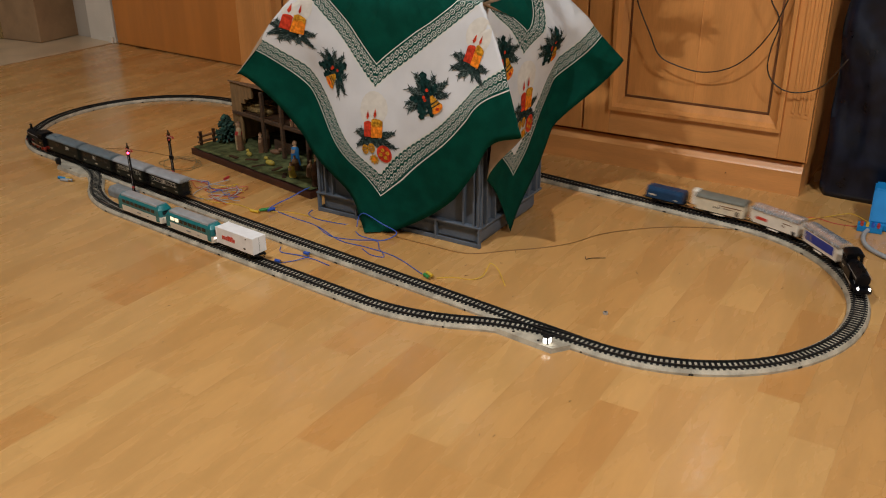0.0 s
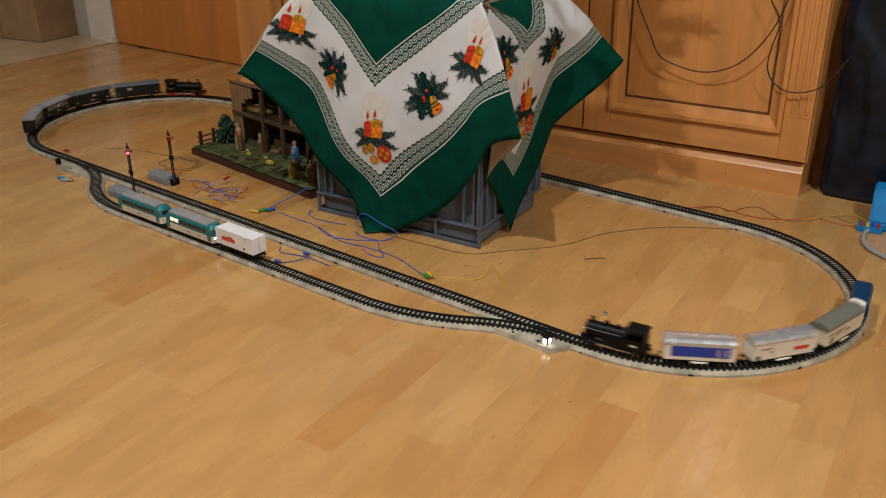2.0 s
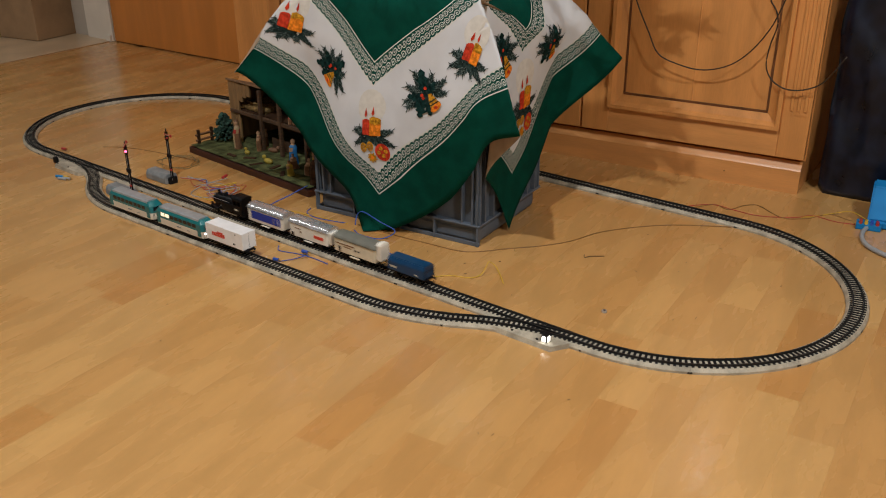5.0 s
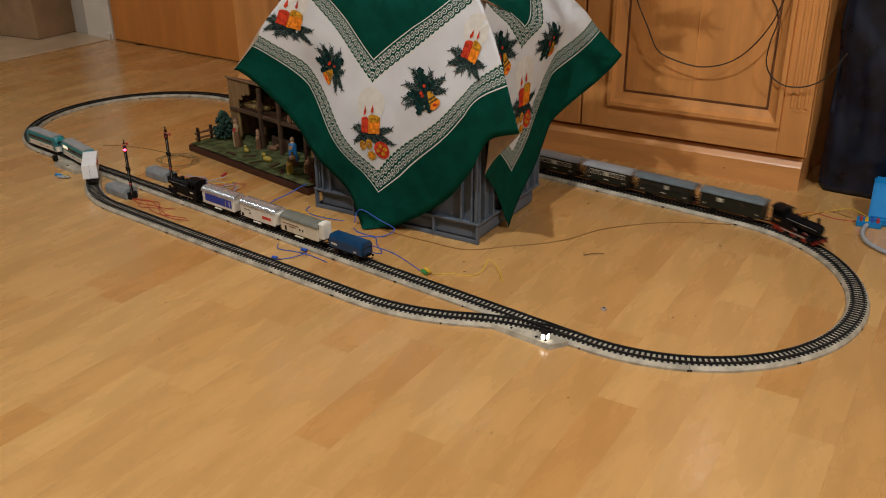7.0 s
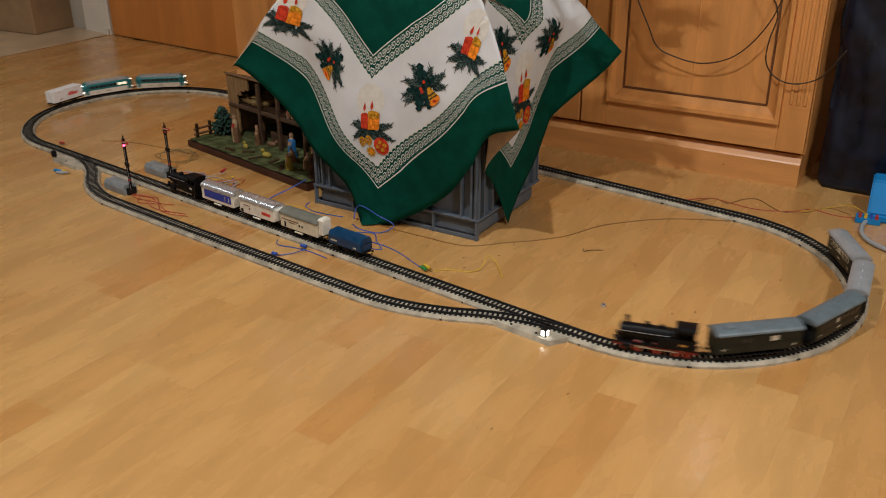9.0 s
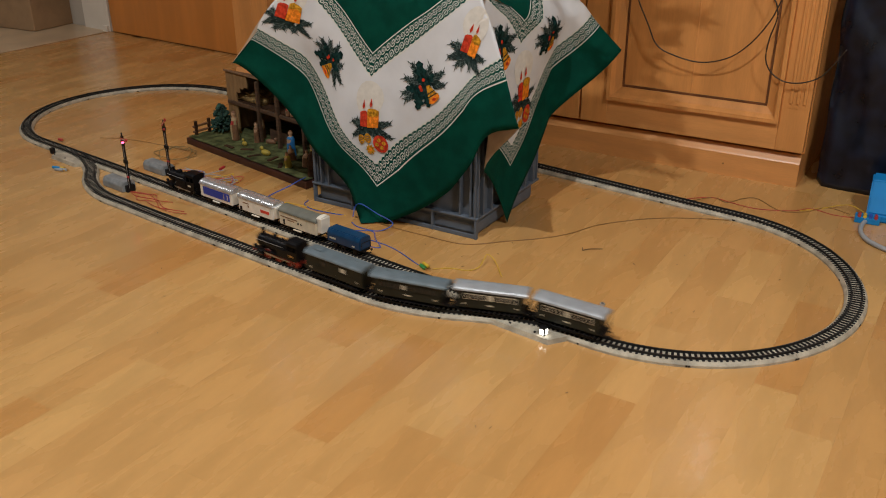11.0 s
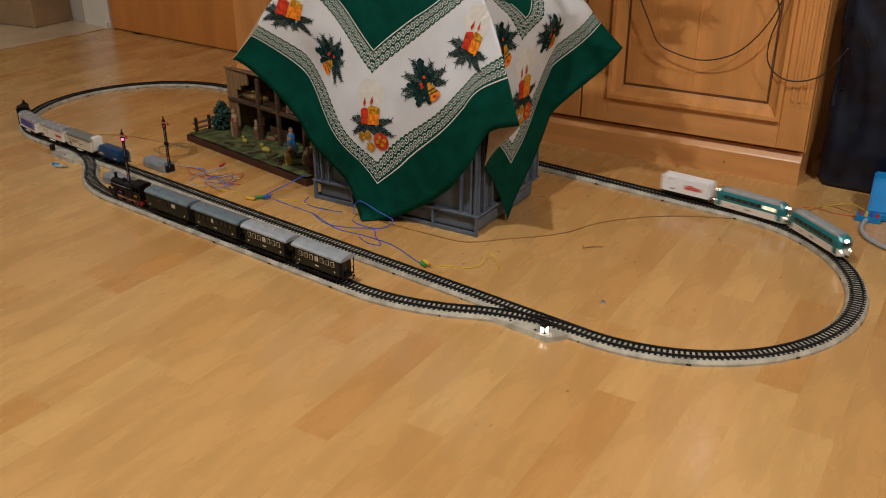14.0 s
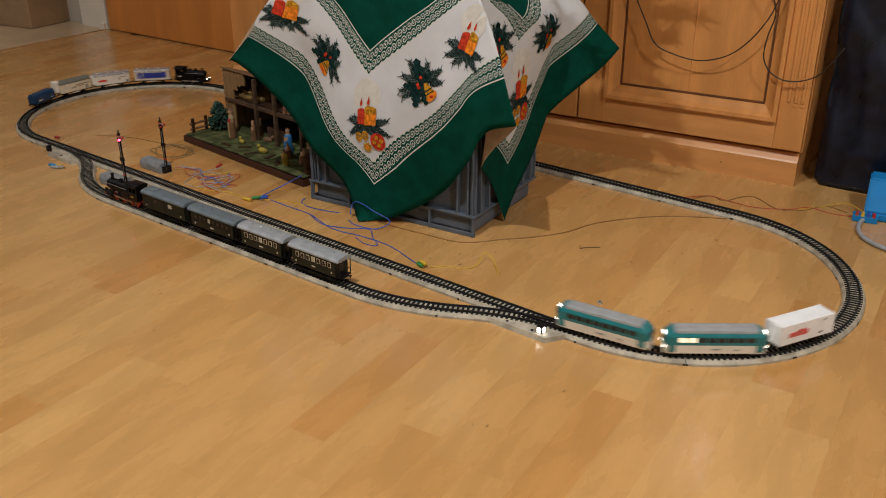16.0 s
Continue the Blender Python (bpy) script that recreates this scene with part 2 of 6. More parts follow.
def box(sx, sy, sz, at=(0, 0, 0), bevel=0.0, bm=None, turn=None):
    """A box centred on at in x and y and standing on at's z."""
    b2 = bmesh.new()
    bmesh.ops.create_cube(b2, size=1)
    for v in b2.verts:
        v.co = Vector((v.co.x * sx, v.co.y * sy, (v.co.z + 0.5) * sz))
    if bevel:
        bmesh.ops.bevel(b2, geom=b2.edges[:], offset=bevel, segments=2, affect="EDGES", profile=0.5)
    mx = Matrix.Translation(at) @ (turn.to_4x4() if turn else Matrix())
    for v in b2.verts:
        v.co = mx @ v.co
    return join(bm, b2)


def join(bm, b2):
    if bm is None:
        return b2
    me = bpy.data.meshes.new("tmp")
    b2.to_mesh(me)
    b2.free()
    bm.from_mesh(me)
    bpy.data.meshes.remove(me)
    return bm


def cyl(r, h, at=(0, 0, 0), axis="z", seg=16, r2=None, bm=None, bevel=0.0):
    b2 = bmesh.new()
    bmesh.ops.create_cone(b2, cap_ends=True, segments=seg, radius1=r, radius2=r if r2 is None else r2, depth=h)
    if bevel:
        bmesh.ops.bevel(b2, geom=[e for e in b2.edges if len(e.link_faces) == 2 and e.calc_face_angle() > 1], offset=bevel, segments=2, affect="EDGES")
    rot = {"z": Matrix(), "x": Matrix.Rotation(math.pi / 2, 4, "Y"), "y": Matrix.Rotation(-math.pi / 2, 4, "X")}[axis]
    for v in b2.verts:
        v.co = rot @ v.co + Vector(at)
    return join(bm, b2)


def prism(profile, x0, x1, bm=None, caps=True):
    """A (y, z) outline drawn out along x."""
    b2 = bmesh.new()
    rings = [[b2.verts.new((x, y, z)) for y, z in profile] for x in (x0, x1)]
    n = len(profile)
    for i in range(n):
        b2.faces.new((rings[0][i], rings[0][(i + 1) % n], rings[1][(i + 1) % n], rings[1][i]))
    if caps:
        b2.faces.new(rings[0][::-1])
        b2.faces.new(rings[1])
    bmesh.ops.recalc_face_normals(b2, faces=b2.faces)
    return join(bm, b2)


def lathe(profile, seg=14, at=(0, 0, 0), bm=None):
    """Rings of (radius, z) turned round the z axis."""
    b2 = bmesh.new()
    rings = []
    for r, z in profile:
        rings.append([b2.verts.new((at[0] + r * math.cos(2 * math.pi * i / seg), at[1] + r * math.sin(2 * math.pi * i / seg), at[2] + z)) for i in range(seg)])
    for a, c in zip(rings, rings[1:]):
        for i in range(seg):
            b2.faces.new((a[i], a[(i + 1) % seg], c[(i + 1) % seg], c[i]))
    b2.faces.new(rings[0][::-1])
    b2.faces.new(rings[-1])
    return join(bm, b2)


def smooth_line(points, steps=8):
    """A Catmull-Rom curve through the points."""
    p = [Vector(q) for q in points]
    p = [p[0] * 2 - p[1]] + p + [p[-1] * 2 - p[-2]]
    out = []
    for i in range(1, len(p) - 2):
        for k in range(steps):
            t = k / steps
            a, b, c, d = p[i - 1], p[i], p[i + 1], p[i + 2]
            out.append(0.5 * (2 * b + (c - a) * t + (2 * a - 5 * b + 4 * c - d) * t * t + (3 * b - a - 3 * c + d) * t ** 3))
    return out + [p[-2]]


def tube(points, r, seg=6, bm=None, curve=True):
    pts = smooth_line(points) if curve else [Vector(q) for q in points]
    b2 = bmesh.new()
    rings = []
    for i, q in enumerate(pts):
        d = (pts[min(i + 1, len(pts) - 1)] - pts[max(i - 1, 0)]).normalized()
        side = d.cross(Vector((0, 0, 1)))
        side = side.normalized() if side.length > 1e-4 else Vector((1, 0, 0))
        up = side.cross(d)
        rings.append([b2.verts.new(q + r * (side * math.cos(2 * math.pi * k / seg) + up * math.sin(2 * math.pi * k / seg))) for k in range(seg)])
    for a, c in zip(rings, rings[1:]):
        for k in range(seg):
            b2.faces.new((a[k], a[(k + 1) % seg], c[(k + 1) % seg], c[k]))
    b2.faces.new(rings[0][::-1])
    b2.faces.new(rings[-1])
    bmesh.ops.recalc_face_normals(b2, faces=b2.faces)
    return join(bm, b2)


def sweep(line, profile, bm=None):
    """A closed (side, height) outline drawn along a level line of (x, y)."""
    b2 = bmesh.new()
    rings = []
    for i, (x, y) in enumerate(line):
        a, c = line[max(i - 1, 0)], line[min(i + 1, len(line) - 1)]
        d = Vector((c[0] - a[0], c[1] - a[1], 0)).normalized()
        side = Vector((-d.y, d.x, 0))
        rings.append([b2.verts.new((x + side.x * s, y + side.y * s, z)) for s, z in profile])
    n = len(profile)
    for a, c in zip(rings, rings[1:]):
        for k in range(n):
            b2.faces.new((a[k], a[(k + 1) % n], c[(k + 1) % n], c[k]))
    b2.faces.new(rings[0][::-1])
    b2.faces.new(rings[-1])
    bmesh.ops.recalc_face_normals(b2, faces=b2.faces)
    return join(bm, b2)


# ---- plan ----
ROOM = 7.0                                   # the room's turn against the oval
E = Vector((math.cos(radians(ROOM)), math.sin(radians(ROOM)), 0))
N = Vector((-E.y, E.x, 0))
LONG, RAD = 1.862, 0.36                      # straight and radius of the oval
SIDE_R, SIDE_L = 0.124, 0.138                                  # how far the siding lies outside the oval
RAILTOP = 0.0150


def bend(a, b, side, x):
    """Sideways shift of a two-arc bend between a and b."""
    w = a - b
    u = (a - x) / w
    if u <= 0 or u >= 1:
        return 0.0 if u <= 0 else side
    turn = 2 * math.atan(side / w)
    r = w / 2 / math.sin(turn)
    return r - math.sqrt(r * r - (u * w) ** 2) if u < 0.5 else side - (r - math.sqrt(r * r - ((1 - u) * w) ** 2))


def siding_y(x):
    drift = (SIDE_L - SIDE_R) * max(0.0, min(1.0, (x + 0.45) / (-1.28 + 0.45)))
    return -RAD - bend(0.01, -0.455, SIDE_R, x) - drift + bend(-1.28, -1.70, SIDE_L, x)


def arc(cx, a0, a1, n):
    return [(cx + RAD * math.cos(radians(a0 + (a1 - a0) * i / n)), RAD * math.sin(radians(a0 + (a1 - a0) * i / n))) for i in range(n)]


FRONT = [(-LONG * i / 200, -RAD) for i in range(200)]
LEFT = arc(-LONG, -90, -270, 200)
BACK = [(-LONG + LONG * i / 200, RAD) for i in range(200)]
RIGHT = arc(0, 90, -90, 200)
SIDING = [(-LONG * i / 200, siding_y(-LONG * i / 200)) for i in range(200)]


class Path:
    """A line on the floor, read by its length."""

    def __init__(self, *runs):
        p = np.array([q for run in runs for q in run])
        self.p, self.s = p, np.r_[0, np.cumsum(np.linalg.norm(np.diff(p, axis=0), axis=1))]

    def at(self, s):
        return Vector((np.interp(s, self.s, self.p[:, 0]), np.interp(s, self.s, self.p[:, 1]), 0))


# ---- the room ----
def room_pose(u, v, z=0.0, rz=0.0):
    """A pose in the room's own axes: u along the cabinet, v towards it."""
    q = E * u + N * v
    return pose(q.x, q.y, z, 0, 0, ROOM + rz)


def uv_of(x, y):
    q = Vector((x, y, 0))
    return q.dot(E), q.dot(N)


def build_room():
    walls = (("wall_south", 9.0, 0.12, -1.6, -3.4), ("wall_north", 9.0, 0.12, -1.6, 1.22))
    for name, lx, ly, u, v in walls:
        ob = part(name, box(lx, ly, 2.5), M["plaster"])
        ob.matrix_basis = room_pose(u, v)
        tagged(ob, "cream plastered wall of the room", "wall", kind="structure")
    for name, u in (("wall_east", 2.9), ("wall_west", -6.1)):
        ob = part(name, box(0.12, 4.5, 2.5), M["plaster"])
        ob.matrix_basis = room_pose(u, -1.09)
        tagged(ob, "cream plastered wall of the room", "wall", kind="structure")
    ob = part("ceiling", box(9.2, 4.8, 0.1, (0, 0, 2.5)), M["ceiling"])
    ob.matrix_basis = room_pose(-1.6, -1.09)
    tagged(ob, "plain white painted ceiling", "ceiling", kind="structure")


# ---- model railway track ----
BED = [(-0.0215, 0.0), (-0.0213, 0.0045), (-0.0168, 0.0105), (0.0168, 0.0105), (0.0213, 0.0045), (0.0215, 0.0)]


def ties_on(line):
    """Where the sleepers of a track lie: middle and heading."""
    path = Path(line)
    total = path.s[-1]
    n = max(1, round(total / 0.0100))
    out = []
    for i in range(n):
        s = (i + 0.5) * total / n
        a, c = path.at(max(0, s - 0.002)), path.at(min(total, s + 0.002))
        out.append((path.at(s), math.atan2(c.y - a.y, c.x - a.x)))
    return out


def tie_shape(bm, at, heading):
    """A sleeper with its ends bent down over the ballast's shoulders."""
    c, s = math.cos(heading), math.sin(heading)
    outline = [(-0.0163, 0.0100), (-0.0152, 0.0115), (0.0152, 0.0115), (0.0163, 0.0100), (0.0158, 0.0070), (-0.0158, 0.0070)]
    rings = []
    for dx in (-0.0024, 0.0024):
        rings.append([bm.verts.new((at.x + dx * c - y * s, at.y + dx * s + y * c, z)) for y, z in outline])
    for i in range(5):
        bm.faces.new((rings[0][i], rings[0][(i + 1) % 6], rings[1][(i + 1) % 6], rings[1][i]))
    for r in (rings[0][::-1], rings[1]):
        bm.faces.new(r)


TIE = None


def track_piece(line, label, name="track_piece", single_ties=False, group="track pieces"):
    global TIE
    ob = thing(name, label, "toy track", group)
    part("track_bed", sweep(line, BED), M["bed"], ob, "grey printed tinplate ballast bed")
    for side in (-0.0096, 0.0096):
        part("rail", sweep(line, [(side - 0.0012, 0.0104), (side - 0.0012, RAILTOP), (side + 0.0012, RAILTOP), (side + 0.0012, 0.0104)]), M["rail"], ob)
    spots = ties_on(line)
    if single_ties:
        for at, heading in spots:
            if TIE is None:
                b = bmesh.new()
                tie_shape(b, Vector((0, 0, 0)), 0)
                TIE = bpy.data.meshes.new("sleeper")
                b.to_mesh(TIE)
                b.free()
                TIE.materials.append(M["tie"])
            t = new("sleeper", TIE)
            t.parent = ob
            t.matrix_basis = pose(at.x, at.y, 0, 0, 0, math.degrees(heading))
    else:
        b = bmesh.new()
        for at, heading in spots:
            tie_shape(b, at, heading)
        tagged(part("sleeper_rest", b, M["tie"], ob), kind="stuff")
    # joint clips at the piece's ends, on the bed's side
    for end in (0, -1):
        x, y = line[end]
        a, c = (line[0], line[1]) if end == 0 else (line[-2], line[-1])
        d = Vector((c[0] - a[0], c[1] - a[1], 0)).normalized()
        for s in (-1, 1):
            q = Vector((x, y, 0)) + Vector((-d.y, d.x, 0)) * 0.0214 * s + d * (0.002 if end == 0 else -0.002)
            part("joint_clip", box(0.0035, 0.0012, 0.0032, (q.x, q.y, 0.0012), turn=Matrix.Rotation(math.atan2(d.y, d.x), 3, "Z")), M["chassis"], ob)
    return ob


def cut(path, s0, s1, n=16):
    return [tuple(path.at(s0 + (s1 - s0) * i / n)[:2]) for i in range(n + 1)]


def build_tracks():
    straight = "straight grey tinplate toy track with black sleepers on the floor"
    curve = "curved grey tinplate toy track with black sleepers on the floor"
    right, left = Path(RIGHT + [(0, -RAD)]), Path(LEFT + [(-LONG, RAD)])
    for path, near in ((right, True), (left, False)):
        total = path.s[-1]
        for i in range(6):
            track_piece(cut(path, total * i / 6, total * (i + 1) / 6), curve, single_ties=near)
    for i in range(10):
        a, c = -LONG + LONG * i / 10, -LONG + LONG * (i + 1) / 10
        track_piece([(a, RAD), ((a + c) / 2, RAD), (c, RAD)], straight)
    for a, c in ((-0.26, -0.44), (-0.44, -0.62), (-0.62, -0.80), (-0.80, -0.98), (-0.98, -1.16), (-1.16, -1.34), (-1.34, -1.46), (-1.72, -LONG)):
        track_piece([(a, -RAD), ((a + c) / 2, -RAD), (c, -RAD)], straight, single_ties=-0.9 < a < -0.2)
    side = Path(SIDING)

    def at_x(x):
        return float(np.interp(-x, -side.p[:, 0], side.s))

    for a, c, label in ((-0.26, -0.50, curve), (-0.50, -0.68, straight), (-0.68, -0.86, straight), (-0.86, -1.04, straight), (-1.04, -1.30, straight), (-1.30, -1.46, curve)):
        track_piece(cut(side, at_x(a), at_x(c)), label, single_ties=a > -0.6)
    # the two turnouts
    for xa, xc, name, flip in ((0.0, -0.26, "right_turnout", 1), (-1.72, -1.46, "left_turnout", -1)):
        ob = thing("turnout", "grey tinplate toy turnout with lamp housing on the floor", "toy turnout", "turnouts")
        main = [(xa, -RAD), ((xa + xc) / 2, -RAD), (xc, -RAD)]
        xs = [xa + (xc - xa) * i / 16 for i in range(17)]
        branch = [(x, siding_y(x)) for x in xs]
        part("track_bed", sweep(main, BED), M["bed"], ob)
        lower = [(s, z - 0.0003 if z > 0 else 0) for s, z in BED]
        part("branch_bed", sweep(branch, lower), M["bed"], ob)
        for k, line in enumerate((main, branch)):
            for side_y in (-0.0096, 0.0096):
                zt = RAILTOP - 0.0003 * k
                part("rail", sweep(line, [(side_y - 0.0012, 0.0102), (side_y - 0.0012, zt), (side_y + 0.0012, zt), (side_y + 0.0012, 0.0102)]), M["rail"], ob)
            b = bmesh.new()
            for at, h in ties_on(line):
                tie_shape(b, at, h)
            if k:
                for v in b.verts:
                    v.co.z -= 0.0004
            tagged(part("sleeper_rest", b, M["tie"], ob), kind="stuff")
        # housing of the drive on the outer side, a flat plate with rounded ends
        mid = -0.100 if flip == 1 else -1.655
        b = bmesh.new()
        hl, depth = 0.080, 0.053
        top = []
        for i in range(17):
            t = i / 16
            x = mid - hl + 2 * hl * t
            w = depth * min(1, (1 - abs(2 * t - 1)) * 4.2) ** 0.6
            inner = siding_y(x) + 0.01
            y = min(siding_y(x) - 0.019, -RAD - w)
            top.append((b.verts.new((x, inner, 0.0100)), b.verts.new((x, y, 0.0092)), b.verts.new((x, y - 0.003, 0.0))))
        for a, c in zip(top, top[1:]):
            for k in range(2):
                b.faces.new((a[k], a[k + 1], c[k + 1], c[k]))
        bmesh.ops.recalc_face_normals(b, faces=b.faces)
        part("drive_cover", b, M["bed"], ob, "grey tinplate cover of the switch drive")
        yl = -RAD - 0.040
        mid = -0.055 if flip == 1 else -1.735
        lamp = part("lantern", box(0.012, 0.012, 0.017, (mid - 0.004 * flip, yl, 0.008), 0.0015), M["chassis"], ob, "small black turnout lantern")
        if flip == 1:
            part("lit_arrow", box(0.0075, 0.003, 0.010, (mid - 0.004, yl - 0.0062, 0.011), 0.0008, turn=None), M["lampwhite"], lamp, "lit white lantern face")
            part("lit_side", box(0.003, 0.0075, 0.010, (mid + 0.002, yl, 0.011), 0.0008), M["lampwhite"], lamp, "lit white lantern face")
        for dx in (-0.075, -0.02):
            part("screw", cyl(0.0026, 0.002, (mid + dx * flip, -RAD - 0.044, 0.0098), seg=10), M["chassis"], ob)


# ---- rolling stock; each stands on the rail tops with its nose towards +x ----
def wheel_set(ob, xs, r=0.0055, material="chassis", name="wheel"):
    for x in xs:
        for y in (-0.0085, 0.0085):
            b = cyl(r, 0.0024, (x, y, r), "y", 16)
            cyl(r + 0.0008, 0.0007, (x, y - 0.0012 * (1 if y > 0 else -1), r), "y", 16, bm=b)
            part(name, b, M[material], ob)
        part("axle", cyl(0.001, 0.016, (x, 0, r), "y", 8), M["steel"], ob)


def couplings(ob, half, z=0.0095):
    for s in (-1, 1):
        for y in (-0.0085, 0.0085):
            b = cyl(0.0010, 0.004, (s * (half + 0.002), y, z + 0.001), "x", 8)
            cyl(0.0026, 0.0010, (s * (half + 0.0042), y, z + 0.001), "x", 12, bm=b)
            part("buffer", b, M["chassis"], ob)
        b = box(0.008, 0.0022, 0.0016, (s * (half + 0.0035), 0, 0.0060))
        tube([(s * (half + 0.004), -0.004, 0.0075), (s * (half + 0.0095), -0.004, 0.0080), (s * (half + 0.0095), 0.004, 0.0080), (s * (half + 0.004), 0.004, 0.0075)], 0.0006, bm=b, curve=False)
        part("coupling", b, M["chassis"], ob)


def arched(half_w, z0, z1, rise, n=8):
    """Outline of a wagon body with an arched top."""
    pts = [(-half_w, z0), (half_w, z0)]
    for i in range(n + 1):
        a = math.pi * i / n
        pts.append((half_w * math.cos(a), z1 + rise * math.sin(a)))
    return pts


def bars(ob, y, specs, material, sign, label="", name="lettering"):
    """Plain bars for writing on a side: (x, z, length, height)."""
    for x, z, l, h in specs:
        part(name, box(l, 0.0006, h, (x, sign * (y + 0.0002), z)), M[material], ob, label)


def steam_loco(label, length, frame_mat, lit, big):
    ob = thing("steam_locomotive", label, "toy locomotive")
    h = length / 2
    part("frame", box(length - 0.01, 0.017, 0.006, (0, 0, 0.0065), 0.0008), M[frame_mat], ob)
    part("running_board", box(length - 0.008, 0.029, 0.0018, (0, 0, 0.0135), 0.0005), M["black"], ob)
    x_cab = -h + 0.022
    bl = length - 0.052
    xb = h - 0.012 - bl / 2
    b = cyl(0.0118, bl, (xb, 0, 0.0295), "x", 24, bevel=0.001)
    for f in (0.15, 0.45, 0.78):
        cyl(0.0122, 0.0014, (xb - bl / 2 + bl * f, 0, 0.0295), "x", 24, bm=b)
    part("boiler", b, M["black"], ob, smooth=False)
    part("smokebox_door", lathe([(0.0105, 0), (0.0100, 0.0012), (0.006, 0.0024), (0.001, 0.0028)], 20), M["black"], ob).matrix_basis = pose(xb + bl / 2 - 0.0002, 0, 0.0295, 0, 90, 0)
    ch = 1.0 if big else 0.62
    part("chimney", lathe([(0.0042, 0), (0.0032, 0.003 * ch), (0.0030, 0.0095 * ch), (0.0042, 0.011 * ch), (0.0042, 0.0122 * ch)], 16, (xb + bl / 2 - 0.010, 0, 0.0402)), M["black"], ob)
    part("steam_dome", lathe([(0.0055, 0), (0.0050, 0.004), (0.0038, 0.0065), (0.0015, 0.0078)], 16, (xb + 0.002, 0, 0.0398)), M["black"], ob)
    part("sand_dome", lathe([(0.0042, 0), (0.0040, 0.003), (0.0028, 0.005), (0.001, 0.0058)], 16, (xb - bl * 0.25, 0, 0.0402)), M["black"], ob)
    part("whistle", lathe([(0.0012, 0), (0.0012, 0.005), (0.0018, 0.006), (0.0008, 0.0075)], 10, (xb - bl * 0.4, 0.003, 0.0400)), M["brass"], ob, "small bright brass fitting")
    # cab with window openings built from walls and posts
    zc, zt = 0.0150, 0.0455
    for y in (-0.0140, 0.0140):
        b = box(0.032, 0.0014, 0.0165, (x_cab, y, zc))
        box(0.032, 0.0014, 0.004, (x_cab, y, zt - 0.004), bm=b)
        for dx in (-0.0145, 0.0, 0.0145):
            box(0.003, 0.0014, zt - zc - 0.0195, (x_cab + dx, y, zc + 0.0160), bm=b)
        part("cab_side", b, M["black"], ob)
        part("number_plate", box(0.011, 0.0005, 0.0035, (x_cab + 0.003, y * 1.06, zc + 0.006)), M["brass" if big else "paleblind"], ob)
    for dx in (-0.0155, 0.0155):
        part("cab_end", box(0.0014, 0.0270, zt - zc, (x_cab + dx, 0, zc)), M["black"], ob)
    part("cab_roof", prism(arched(0.0158, zt, zt + 0.0008, 0.005), x_cab - 0.0185, x_cab + 0.0185), M["black"], ob)
    # side tanks in front of the cab
    tl = bl * (0.34 if big else 0.55)
    for y in (-0.0128, 0.0128):
        part("side_tank", box(tl, 0.0055, 0.0160, (x_cab + 0.016 + tl / 2, y, 0.0150), 0.001), M["black"], ob)
    wheels = 4 if big else 3
    span = length * 0.46
    r = 0.0088
    for i in range(wheels - 1 if big else 3):
        x = -0.004 + span * (i / (2 if not big else 2) - 0.5)
        for y in (-0.0093, 0.0093):
            s = 1 if y > 0 else -1
            rim = cyl(r, 0.0022, (x, y, r), "y", 24)
            w = part("driving_wheel", rim, M["locored" if big else "chassis"], ob)
            part("tyre", lathe([(r + 0.0009, -0.0004), (r + 0.0009, 0.0004)], 24), M["steel"], w).matrix_basis = pose(x, y - s * 0.0010, r, 90, 0, 0)
            b = bmesh.new()
            for k in range(6):
                a = math.pi * k / 6
                box(2 * r * 0.85, 0.0008, 0.0012, (x, y + s * 0.0012, r), bm=b, turn=Matrix.Rotation(a, 3, "Y"))
            part("spokes", b, M["locored" if big else "chassis"], w)
    for y in (-0.0118, 0.0118):
        part("coupling_rod", box(span + 0.004, 0.0010, 0.0022, (-0.004, y, 0.0075), 0.0003), M["steel"], ob, "bright steel coupling rod")
        part("cylinder", cyl(0.0052, 0.016, (h - 0.026, y * 1.0, 0.0100), "x", 16, bevel=0.0006), M["black"], ob)
        part("piston_rod", box(0.03, 0.0008, 0.0012, (h - 0.046, y, 0.0098)), M["steel"], ob)
    if big:
        wheel_set(ob, (h - 0.020, -h + 0.016), 0.0050, "locored", "carrying_wheel")
    for s, x in ((1, h - 0.005), (-1, -h + 0.004)):
        bb = part("buffer_beam", box(0.0022, 0.029, 0.0065, (x, 0, 0.0085), 0.0004), M["locored" if big else "black"], ob)
        for y in (-0.0085, 0.0085):
            b = cyl(0.0012, 0.004, (x + s * 0.003, y, 0.0115), "x", 8)
            cyl(0.0028, 0.0010, (x + s * 0.0052, y, 0.0115), "x", 12, bm=b)
            part("buffer", b, M["chassis"], bb)
        for y in (-0.0095, 0.0095):
            lamp = part("headlamp", cyl(0.0026, 0.0045, (x + s * 0.0004, y, 0.0180), "x", 12), M["chassis"], ob)
            if lit and s > 0:
                part("lens", cyl(0.0021, 0.0006, (x + 0.0028, y, 0.0180), "x", 12), M["lampwhite"], lamp, "lit white lens")
    part("front_coupling", box(0.012, 0.003, 0.0016, (h - 0.001, 0, 0.0060)), M["chassis"], ob)
    part("rear_coupling", box(0.012, 0.003, 0.0016, (-h, 0, 0.0060)), M["chassis"], ob)
    tube_b = tube([(xb + bl / 2, -0.0128, 0.0335), (xb, -0.0132, 0.0335), (xb - bl / 2 + 0.01, -0.0128, 0.0335)], 0.0004)
